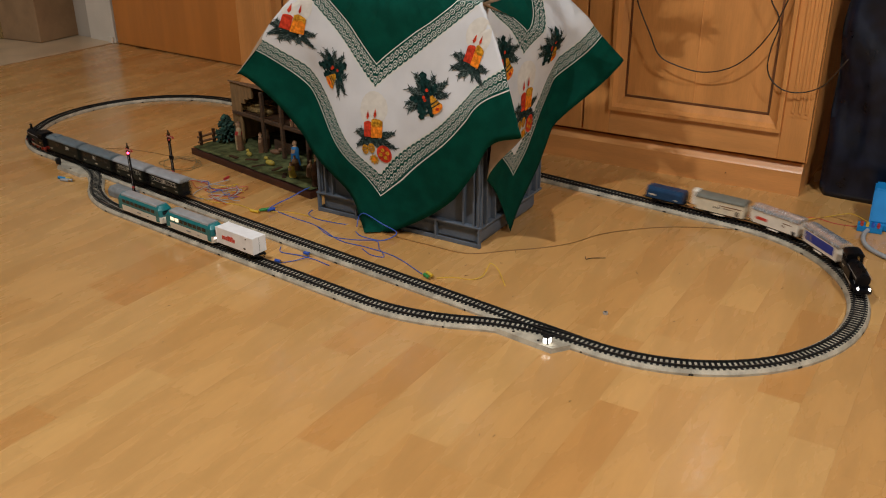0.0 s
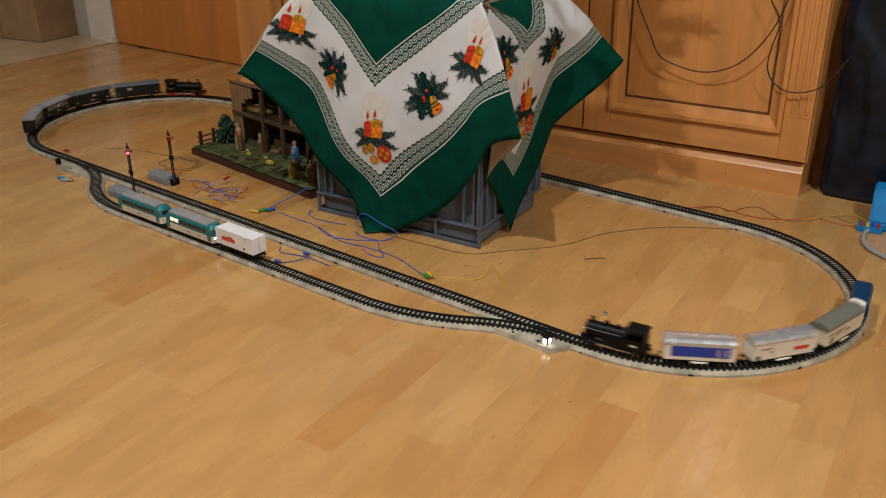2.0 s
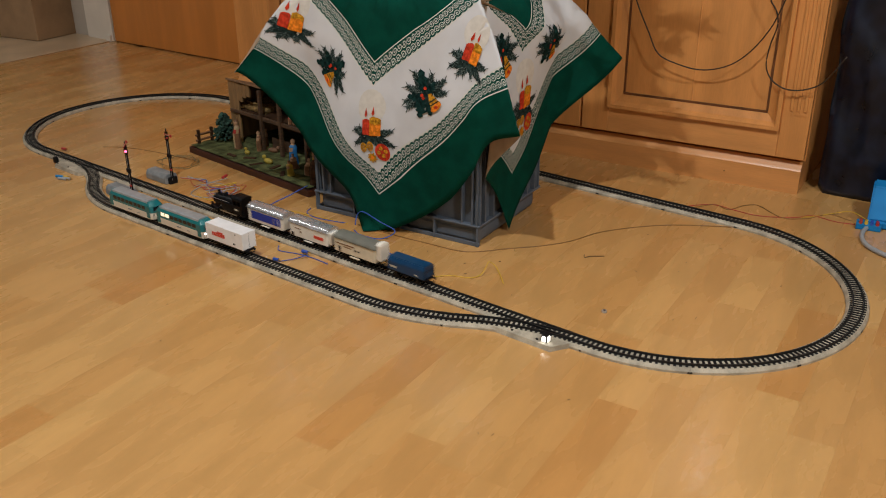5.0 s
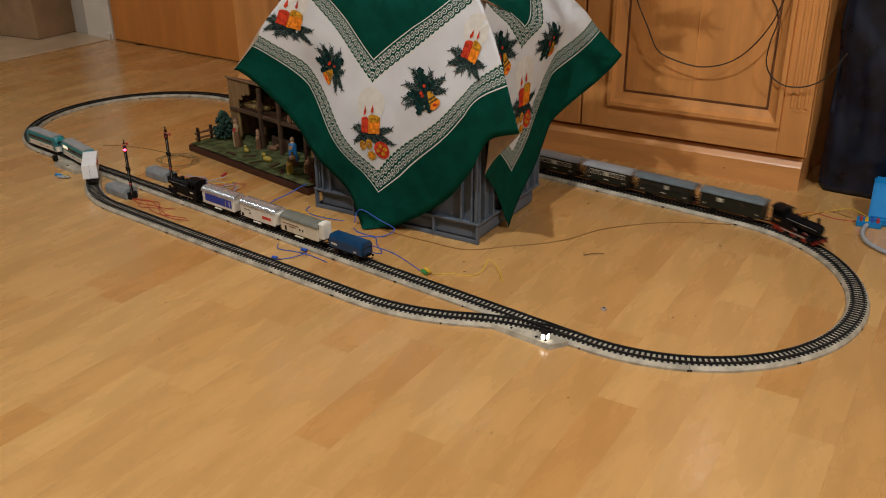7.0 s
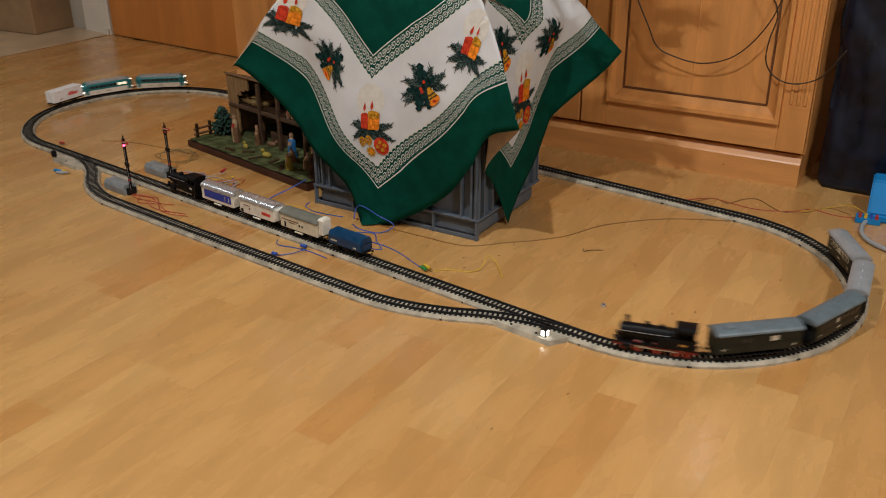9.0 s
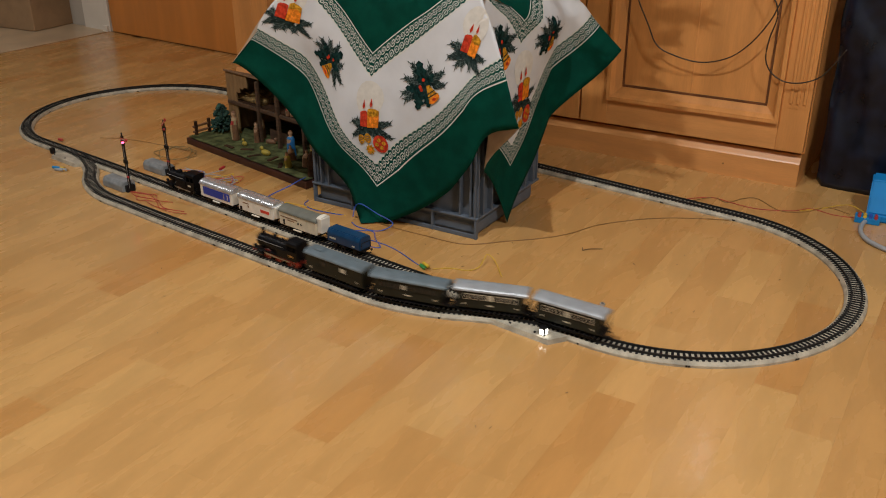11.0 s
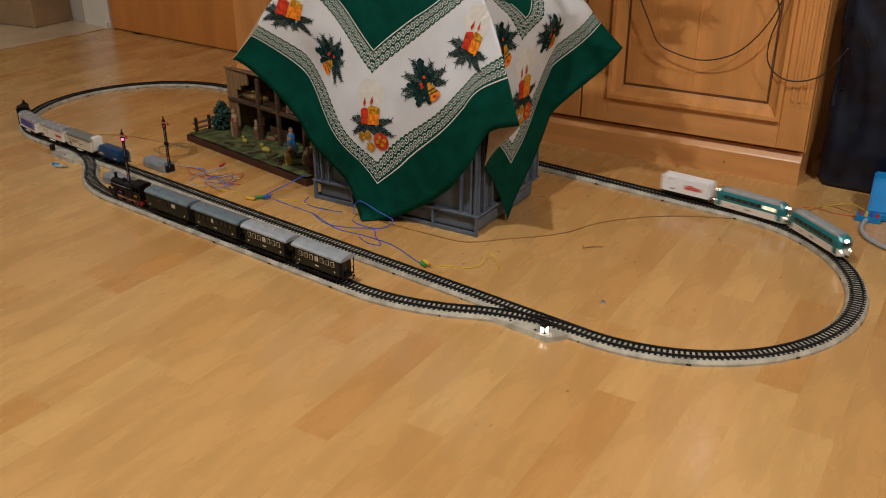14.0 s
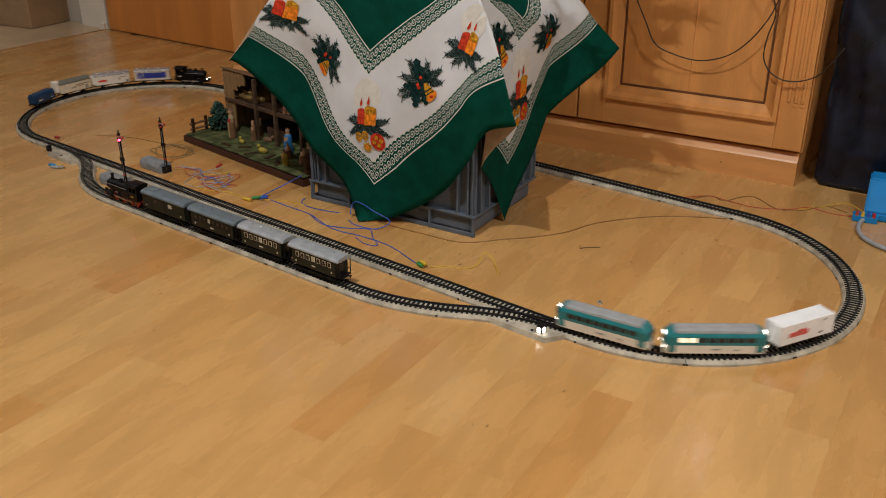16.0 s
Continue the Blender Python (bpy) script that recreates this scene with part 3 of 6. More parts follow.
    tube([(xb + bl / 2, 0.0128, 0.0335), (xb, 0.0132, 0.0335), (xb - bl / 2 + 0.01, 0.0128, 0.0335)], 0.0004, bm=tube_b)
    part("handrail", tube_b, M["steel"], ob)
    return ob


def van(label, length, body_mat, roof_mat, style):
    """Two-axle goods van."""
    ob = thing("goods_wagon", label, "toy wagon")
    h, w = length / 2, 0.0158
    z0, z1 = 0.0125, 0.0390
    part("underframe", box(length - 0.004, 0.022, 0.0035, (0, 0, 0.0090)), M["chassis"], ob)
    wheel_set(ob, (-h * 0.55, h * 0.55))
    couplings(ob, h)
    for x in (-h * 0.55, h * 0.55):
        for y in (-0.0120, 0.0120):
            part("axle_guard", box(0.009, 0.0014, 0.0075, (x, y, 0.0030), 0.0003), M["chassis"], ob)
    if style == "tank":
        b = prism([(-w, z0), (w, z0), (w, 0.0300), (w * 0.72, 0.0372), (-w * 0.72, 0.0372), (-w, 0.0300)], -h + 0.004, h - 0.004)
        bmesh.ops.bevel(b, geom=b.edges[:], offset=0.0012, segments=2, affect="EDGES")
        part("body", b, M[body_mat], ob)
        for s in (-1, 1):
            bars(ob, w, [(0.032 * s, 0.0190, 0.018, 0.0035), (-0.03 * s, 0.0165, 0.008, 0.0025)], "paleblind", s)
            part("step", box(0.012, 0.002, 0.004, (0, s * 0.0150, 0.0075)), M["chassis"], ob)
        for x in (-h + 0.002, h - 0.002):
            part("end_rail", tube([(x, -0.012, 0.013), (x, -0.012, 0.027), (x, 0.012, 0.027), (x, 0.012, 0.013)], 0.0007, curve=False), M["chassis"], ob)
        return ob
    b = box(length - 0.003, 2 * w, z1 - z0, (0, 0, z0), 0.0008)
    part("body", b, M[body_mat], ob)
    part("roof", prism(arched(w + 0.0012, z1 - 0.0006, z1 + 0.0004, 0.0088, 12), -h - 0.0005, h + 0.0005), M[roof_mat], ob)
    for s in (-1, 1):
        part("ledge", box(0.026, 0.003, 0.0022, (0, s * 0.0165, 0.0085), 0.0004), M["ivory" if style != "tan" else "tan"], ob, "pale foot board")
        if style == "blue":
            part("side_panel", box(length * 0.82, 0.0008, 0.0165, (-0.002, s * (w + 0.0001), z0 + 0.0065)), M["royal"], ob, "royal blue painted side panel")
            bars(ob, w + 0.0005, [(-h * 0.62, z0 + 0.008, 0.016, 0.0125)], "silver", s)
            part("door", box(0.010, 0.0010, 0.0130, (-h * 0.62, s * (w + 0.0009), z0 + 0.0078)), M["royal"], ob)
        elif style == "white":
            bars(ob, w, [(-h * 0.55, z0 + 0.009, 0.030, 0.0060)], "lettering", s, "red printed lettering as plain bar")
            bars(ob, w, [(h * 0.55, z0 + 0.017, 0.022, 0.0016), (h * 0.40, z0 + 0.010, 0.004, 0.004)], "clay_brown", s)
            part("corner_plate", box(0.008, 0.0008, 0.007, (h * 0.84, s * (w + 0.0001), z0 + 0.001)), M["chassis"], ob)
        else:
            bars(ob, w, [(h * 0.45, z0 + 0.0165, 0.055, 0.0018), (h * 0.35, z0 + 0.0120, 0.022, 0.0018)], "clay_brown", s)
            part("vent", cyl(0.0024, 0.0012, (-0.003, s * w, z0 + 0.012), "y", 12), M["chassis"], ob)
            part("vent", cyl(0.0024, 0.0012, (-0.012, s * w, z0 + 0.012), "y", 12), M["chassis"], ob)
            part("hatch", box(0.006, 0.0010, 0.010, (h * 0.72, s * w, z0 + 0.002)), M["chassis"], ob)
        for k in range(9):
            x = -h + length * (k + 0.5) / 9
            part("plank_batten", box(0.0008, 0.0006, z1 - z0 - 0.003, (x, s * (w + 0.00005), z0 + 0.001)), M[body_mat], ob)
    if style == "tan":
        # brakeman's cab at the rear end
        part("brake_cab", box(0.013, 0.024, 0.030, (-h - 0.0055, 0, 0.0180), 0.001), M["ivory"], ob, "small ivory brake cabin")
        part("brake_cab_roof", prism(arched(0.0125, 0.0468, 0.0472, 0.0035), -h - 0.0110, -h + 0.002), M["ivory"], ob)
        part("brake_cab_window", box(0.0006, 0.009, 0.007, (-h - 0.0100, 0, 0.036)), M["pane"], ob)
    elif style == "white":
        part("brake_cab", box(0.009, 0.024, 0.023, (-h - 0.0035, 0, 0.0160), 0.001), M["ivory"], ob, "small ivory brake cabin")
    if style in ("blue", "white"):
        for s in (-1, 1):
            part("end_cap", box(0.0012, 2 * w - 0.004, z1 - z0 - 0.004, (s * (h - 0.0012), 0, z0 + 0.001)), M["ivory"], ob)
    return ob


def coach(label, length, windows, baggage=False, dark=False):
    """Old two-axle passenger coach, olive with a grey roof."""
    ob = thing("passenger_coach", label, "toy coach")
    h, w = length / 2, 0.0160
    z0, z1 = 0.0125, 0.0425
    part("underframe", box(length - 0.002, 0.020, 0.0035, (0, 0, 0.0090)), M["chassis"], ob)
    wheel_set(ob, (-h * 0.58, h * 0.58))
    couplings(ob, h)
    for x in (-h * 0.58, h * 0.58):
        for y in (-0.0120, 0.0120):
            part("axle_guard", box(0.010, 0.0014, 0.0080, (x, y, 0.0030), 0.0003), M["chassis"], ob)
    for y in (-0.0150, 0.0150):
        part("foot_board", box(length * 0.86, 0.003, 0.0010, (0, y, 0.0065)), M["chassis"], ob)
    bh = h - (0.002 if baggage else 0.010)
    part("body", box(2 * bh, 2 * w, z1 - z0, (0, 0, z0), 0.0006), M["olive"], ob)
    b = prism(arched(w + 0.0022, z1 - 0.0004, z1 + 0.0008, 0.0068, 12), -h + 0.0005, h - 0.0005)
    roof = part("roof", b, M["roof_blue" if dark else "roof"], ob, "blue-grey arched roof" if dark else "pale grey arched roof")
    for k in range(4 if not baggage else 2):
        x = -h * 0.6 + 1.2 * h * k / (3 if not baggage else 1)
        part("roof_vent", lathe([(0.0014, 0), (0.0014, 0.0016), (0.0022, 0.0018), (0.0010, 0.0028)], 10, (x, 0, z1 + 0.0070)), M["roof_blue" if dark else "roof"], roof)
    if baggage:
        part("roof_lantern", box(0.020, 0.017, 0.0042, (h * 0.62, 0, z1 + 0.0052), 0.0012), M["roof_blue"], roof, "raised grey lookout on the roof")
    for s in (-1, 1):
        step = 2 * bh * 0.86 / windows
        for k in range(windows):
            x = -bh * 0.86 + step * (k + 0.5)
            odd = (k == windows // 2 and not baggage)
            if baggage and k not in (1, 3):
                continue
            fr = part("window_frame", box(step * 0.66, 0.0010, 0.0098, (x, s * (w + 0.0001), z1 - 0.0145), 0.0003), M["olive" if dark else "tan"], ob)
            part("pane", box(step * 0.50, 0.0010, 0.0078, (x, s * (w + 0.0003), z1 - 0.0135)), M["paleblind" if odd or (baggage and k == 1) else "pane"], fr)
        part("belt_rail", box(2 * bh, 0.0008, 0.0009, (0, s * (w + 0.0001), z1 - 0.0165)), M["olive"], ob)
        if baggage:
            part("sliding_door", box(0.026, 0.0010, 0.0240, (0.008, s * (w + 0.0002), z0 + 0.002)), M["olive"], ob)
        bars(ob, w, [(0.0, z0 + 0.0060, 0.010, 0.0022), (-bh * 0.82, z0 + 0.0055, 0.003, 0.003), (bh * 0.82, z0 + 0.0055, 0.003, 0.003)], "tan", s)
    if not baggage:
        for e in (-1, 1):
            part("platform", box(0.010, 0.028, 0.0016, (e * (h - 0.005), 0, z0)), M["chassis"], ob)
            b = bmesh.new()
            for y in (-0.0125, -0.006, 0.0, 0.006, 0.0125):
                box(0.0008, 0.0008, 0.013, (e * (h - 0.0008), y, z0), bm=b)
            box(0.0010, 0.026, 0.0010, (e * (h - 0.0008), 0, z0 + 0.0125), bm=b)
            for y in (-0.0140, 0.0140):
                box(0.0012, 0.0012, z1 - z0, (e * (h - 0.0008), y, z0), bm=b)
            part("platform_railing", b, M["chassis"], ob)
            part("end_door", box(0.0008, 0.010, 0.023, (e * (bh + 0.0002), 0, z0 + 0.002)), M["pane"], ob)
    return ob


def railcar(label, length, lit_end, lit_windows):
    """Modern railcar half: teal above, ivory below, sloped cab at the outer end."""
    ob = thing("railcar", label, "toy railcar")
    h, w = length / 2, 0.0162
    z0, zm, zt = 0.0065, 0.0205, 0.0420
    for x in (-h * 0.62, h * 0.62):
        part("bogie", box(0.032, 0.020, 0.0055, (x, 0, 0.0030), 0.0006), M["chassis"], ob)
        wheel_set(ob, (x - 0.010, x + 0.010), 0.0050)
    n = 10

    def shell(z_a, z_b, inset_a, inset_b, name, material, wa, wb):
        """A ring of body between two heights with rounded nose and tail."""
        b = bmesh.new()
        rings = []
        for z, ins, hw in ((z_a, inset_a, wa), (z_b, inset_b, wb)):
            ring = []
            for e in (1, -1):
                for k in range(n + 1):
                    a = math.pi / 2 * (1 - 2 * k / n)
                    ring.append(b.verts.new((e * (h - ins - 0.010 + 0.010 * math.cos(a) ** 0.7 if math.cos(a) > 1e-6 else h - ins - 0.010) if e > 0 else -(h - ins - 0.010 + 0.010 * (math.cos(a) ** 0.7 if math.cos(a) > 1e-6 else 0)), e * hw * math.sin(a) if e > 0 else -hw * math.sin(a), z)))
            rings.append(ring)
        m = len(rings[0])
        for k in range(m):
            b.faces.new((rings[0][k], rings[0][(k + 1) % m], rings[1][(k + 1) % m], rings[1][k]))
        b.faces.new(rings[0][::-1])
        b.faces.new(rings[1])
        bmesh.ops.recalc_face_normals(b, faces=b.faces)
        return part(name, b, M[material], ob)

    shell(z0, zm, 0.001, 0.000, "lower_body", "ivory", w - 0.001, w)
    shell(zm, 0.0245, 0.000, 0.000, "waist_band", "teal", w, w)
    shell(0.0245, 0.0345, 0.0002, 0.003, "upper_body", "teal", w, w - 0.0002)
    shell(0.0345, zt, 0.003, 0.009, "cantrail", "teal", w - 0.0002, w - 0.0045)
    part("roof", prism([(-0.0134, zt - 0.003), (0.0134, zt - 0.003), (0.0126, zt + 0.0006), (0.007, zt + 0.0024), (-0.007, zt + 0.0024), (-0.0126, zt + 0.0006)], -h + 0.018, h - 0.018), M["railcar_roof"], ob, "grey ribbed roof")
    for s in (-1, 1):
        count = 8
        for k in range(count):
            x = -h * 0.74 + 1.48 * h * (k + 0.5) / count
            lit = k in lit_windows
            part("window", box(1.48 * h / count * 0.82, 0.0008, 0.0072, (x, s * (w - 0.0001), 0.0255), 0.0002), M["warmwin" if lit else "pane"], ob, "lit window" if lit else "")
        for x in (-h * 0.84, h * 0.84):
            part("door", box(0.012, 0.0008, 0.0240, (x, s * (w - 0.0001), 0.0095)), M["teal"], ob)
        bars(ob, w, [(0.0, 0.0130, 0.014, 0.0022), (-h * 0.4, 0.0128, 0.008, 0.0014)], "sigbox", s)
    for e in (-1, 1):
        part("windscreen", box(0.0010, 0.0200, 0.0082, (e * (h - 0.0008), 0, 0.0252), 0.0003), M["pane"], ob)
        on = e in lit_end
        for y in (-0.0095, 0.0095):
            part("headlamp", box(0.0020, 0.0040, 0.0030, (e * (h - 0.0020), y, 0.0150), 0.0005), M["lampwhite" if on else "steel"], ob, "lit white headlamp" if on else "")
        if on:
            part("top_lamp", box(0.0020, 0.0085, 0.0040, (e * (h - 0.0030), 0, 0.0325), 0.0006), M["lampwhite"], ob, "lit white lamp above the windscreen")
        part("coupling", box(0.010, 0.004, 0.0030, (e * (h + 0.003), 0, 0.0060)), M["chassis"], ob)
    return ob


def container_wagon(label, length):
    ob = thing("container_wagon", label, "toy wagon")
    h, w = length / 2, 0.0160
    part("underframe", box(length, 0.024, 0.0045, (0, 0, 0.0085), 0.0005), M["chassis"], ob)
    wheel_set(ob, (-h * 0.55, h * 0.55))
    couplings(ob, h)
    body = part("container", box(length - 0.002, 2 * w, 0.0330, (0, 0, 0.0135), 0.0008), M["wagonwhite"], ob)
    for s in (-1, 1):
        # trade lettering as plain red shapes of different height
        for k, hh in enumerate((0.0075, 0.0075, 0.0075, 0.0105, 0.0100, 0.0105, 0.0075)):
            part("lettering", box(0.0050, 0.0006, hh, (h * 0.62 - 0.0062 * k, s * (w + 0.0002), 0.0250)), M["lettering"], body, "red lettering as plain bars")
        part("plate", box(0.0065, 0.0006, 0.0028, (-h * 0.52, s * (w + 0.0002), 0.0195)), M["chassis"], body)
        part("mark", box(0.0030, 0.0006, 0.0024, (-h * 0.62, s * (w + 0.0002), 0.0400)), M["chassis"], body)
        for x in (-h + 0.002, h - 0.002):
            part("corner_post", box(0.0026, 0.0010, 0.0330, (x, s * (w + 0.0002), 0.0135)), M["wagonwhite"], body)
    part("rear_door_seam", box(0.0006, 0.0006, 0.0300, (-h + 0.0009, 0, 0.0150)), M["sigbox"], body)
    return ob


def enlarge(ob, sy, sz):
    """Bakes the true width and height into a car's meshes."""
    m = Matrix.Diagonal((1, sy, sz, 1))
    done = set()
    for o in ob.children_recursive:
        if o.type == "MESH" and o.data.name not in done:
            done.add(o.data.name)
            bb = o.matrix_basis
            o.data.transform(bb.inverted() @ m @ bb)
    return ob


# trains: (car, distance of its middle behind the train's head, half wheelbase)
TRAIN_A, TRAIN_B, TRAIN_C = [], [], []


def build_trains():
    TRAIN_A.append((steam_loco("black steam locomotive with lit headlamps on the track", 0.128, "black", True, False), 0.061, 0.030))
    for style, body, roof, d, label in (
            ("blue", "ivory", "silver", 0.206, "ivory and royal blue refrigerator van with silver roof"),
            ("white", "ivory", "silver", 0.350, "ivory goods van with red lettering and silver roof"),
            ("tan", "tan", "darkroof", 0.493, "tan goods van with grey roof and brake cabin"),
            ("tank", "blue", "blue", 0.636, "dark blue hopper wagon at the end of the train")):
        TRAIN_A.append((van(label, 0.122 if style != "tank" else 0.106, body, roof, style), d, 0.034))
    TRAIN_B.append((steam_loco("black steam locomotive with red wheels pulling green coaches", 0.145, "locored", False, True), 0.074, 0.034))
    for d, ln, win, bag, label in (
            (0.245, 0.160, 5, True, "olive green baggage coach with blue-grey roof and lookout"),
            (0.418, 0.160, 8, False, "long olive green passenger coach with blue-grey roof"),
            (0.578, 0.142, 7, False, "short olive green passenger coach with light windows"),
            (0.734, 0.142, 7, False, "short olive green passenger coach at the train's end")):
        TRAIN_B.append((coach(label, ln, win, bag, ln > 0.15), d, 0.045))
    TRAIN_C.append((railcar("teal and ivory railcar with grey roof, front half", 0.178, (1,), ()), 0.092, 0.052))
    TRAIN_C.append((railcar("teal and ivory railcar with lit windows, rear half", 0.178, (1, -1), (6, 7)), 0.283, 0.052))
    TRAIN_C.append((container_wagon("white container wagon with red lettering behind the railcar", 0.124), 0.446, 0.034))
    for train in (TRAIN_A, TRAIN_B, TRAIN_C):
        for car, behind, half in train:
            enlarge(car, 1.14, 1.17)


# ---- cabinet and wall ----
CAB_A, CAB_B = Vector((-0.64, 0.558, 0)), Vector((0.045, 0.646, 0))


def build_cabinet():
    """Wall cabinet with framed doors; its own axes: x along the front from its free end leftwards negative, y into the wall."""
    d = (CAB_B - CAB_A).normalized()
    turn = math.degrees(math.atan2(d.y, d.x))
    ob = thing("cabinet", "varnished reddish wooden cabinet with panelled doors and fluted edge", "cabinet", m=pose(CAB_B.x, CAB_B.y, 0, 0, 0, turn))
    width, depth, high = 1.95, 0.44, 1.9
    part("body", box(width, depth - 0.026, high - 0.085, (-width / 2, 0.026 + (depth - 0.026) / 2, 0.085), 0.002), M["oak"], ob)
    plinth = part("plinth", prism([(0.006, 0), (0.006, 0.062), (0.009, 0.066), (0.019, 0.084), (depth, 0.084), (depth, 0)], -width, -0.005), M["oak_h"], ob, "lighter plinth board with sloped top edge")
    part("hinge_dot", cyl(0.0022, 0.002, (-0.197, 0.0055, 0.033), "y", 10), M["wire_brown"], plinth)
    for x0, x1 in ((-0.612, -0.002), (-1.225, -0.618), (-1.84, -1.231)):
        w = x1 - x0
        z0, z1 = 0.0945, high - 0.02
        t = 0.020
        door = part("door", box(0.070, t, z1 - z0, (x1 - 0.035, t / 2 - 0.0, z0), 0.002), M["oak"], ob, "framed door with raised panel")
        part("stile", box(0.078, t, z1 - z0, (x0 + 0.039, t / 2, z0), 0.002), M["oak"], door)
        part("bottom_rail", box(w - 0.148, t - 0.001, 0.072, (x0 + 0.078 + (w - 0.148) / 2, t / 2, z0 + 0.0005), 0.001), M["oak_h"], door)
        part("top_rail", box(w - 0.148, t - 0.001, 0.08, (x0 + 0.078 + (w - 0.148) / 2, t / 2, z1 - 0.0805), 0.001), M["oak_h"], door)
        a, c, zb, zt = x0 + 0.077, x1 - 0.069, z0 + 0.071, z1 - 0.08
        # sloped moulding round the opening, then the recessed panel with a raised field
        b = bmesh.new()
        outer = [(a, zb), (c, zb), (c, zt), (a, zt)]
        k = 0.036
        inner = [(a + k, zb + k), (c - k, zb + k), (c - k, zt - k), (a + k, zt - k)]
        rings = [[b.verts.new((x, -0.011, z)) for x, z in outer]]
        k2 = 0.010
        rings.append([b.verts.new((x, -0.0105, z)) for x, z in [(a + k2, zb + k2), (c - k2, zb + k2), (c - k2, zt - k2), (a + k2, zt - k2)]])
        k3 = 0.018
        rings.append([b.verts.new((x, 0.004, z)) for x, z in [(a + k3, zb + k3), (c - k3, zb + k3), (c - k3, zt - k3), (a + k3, zt - k3)]])
        rings.append([b.verts.new((x, 0.011, z)) for x, z in inner])
        rings.append([b.verts.new((x, 0.019, z)) for x, z in [(a + k + 0.001, zb + k + 0.001), (c - k - 0.001, zb + k + 0.001), (c - k - 0.001, zt - k - 0.001), (a + k + 0.001, zt - k - 0.001)]])
        base = [b.verts.new((x, 0.004, z)) for x, z in outer]
        rings.insert(0, base)
        for r0, r1 in zip(rings, rings[1:]):
            for i in range(4):
                b.faces.new((r0[i], r0[(i + 1) % 4], r1[(i + 1) % 4], r1[i]))
        bmesh.ops.recalc_face_normals(b, faces=b.faces)
        part("panel_moulding", b, M["oak"], door)
        # recessed panel of two boards with a bead between
        mid_x = (a + c) / 2 - 0.004
        for xa, xb in ((a + 0.030, mid_x - 0.0015), (mid_x + 0.0015, c - 0.030)):
            part("panel_board", box(xb - xa, 0.008, zt - zb - 0.06, ((xa + xb) / 2, 0.0195, zb + 0.03)), M["oak"], door, "recessed panel board")
        part("panel_bead", box(0.0045, 0.006, zt - zb - 0.06, (mid_x, 0.0170, zb + 0.03), 0.002), M["oak"], door)
        # thin dark brown strips laid along the panel's inner edge
        for xa, xb, za, zz in ((a + k, c - k, zb + k + 0.0005, 0.006), (a + k, c - k, zt - k - 0.0065, 0.006)):
            part("panel_groove", box(xb - xa - 0.004, 0.003, zz, ((xa + xb) / 2, 0.0140, za)), M["groove"], door, "dark brown groove strip")
        for xm in (a + k + 0.0035, c - k - 0.0035):
            part("panel_groove", box(0.005, 0.003, zt - zb - 2 * k - 0.014, (xm, 0.0140, zb + k + 0.007)), M["groove"], door, "dark brown groove strip")
        # flutes on the free stile
        if x1 > -0.1:
            for i in range(3):
                part("flute", box(0.0075, 0.005, 0.9, (x1 - 0.014 - 0.0165 * i, -0.0008, z0 + 0.125), 0.0015), M["oak"], door)
                part("flute_end", cyl(0.0045, 0.003, (x1 - 0.014 - 0.0165 * i, -0.0005, z0 + 0.118), "y", 12), M["oak"], door)
    return ob


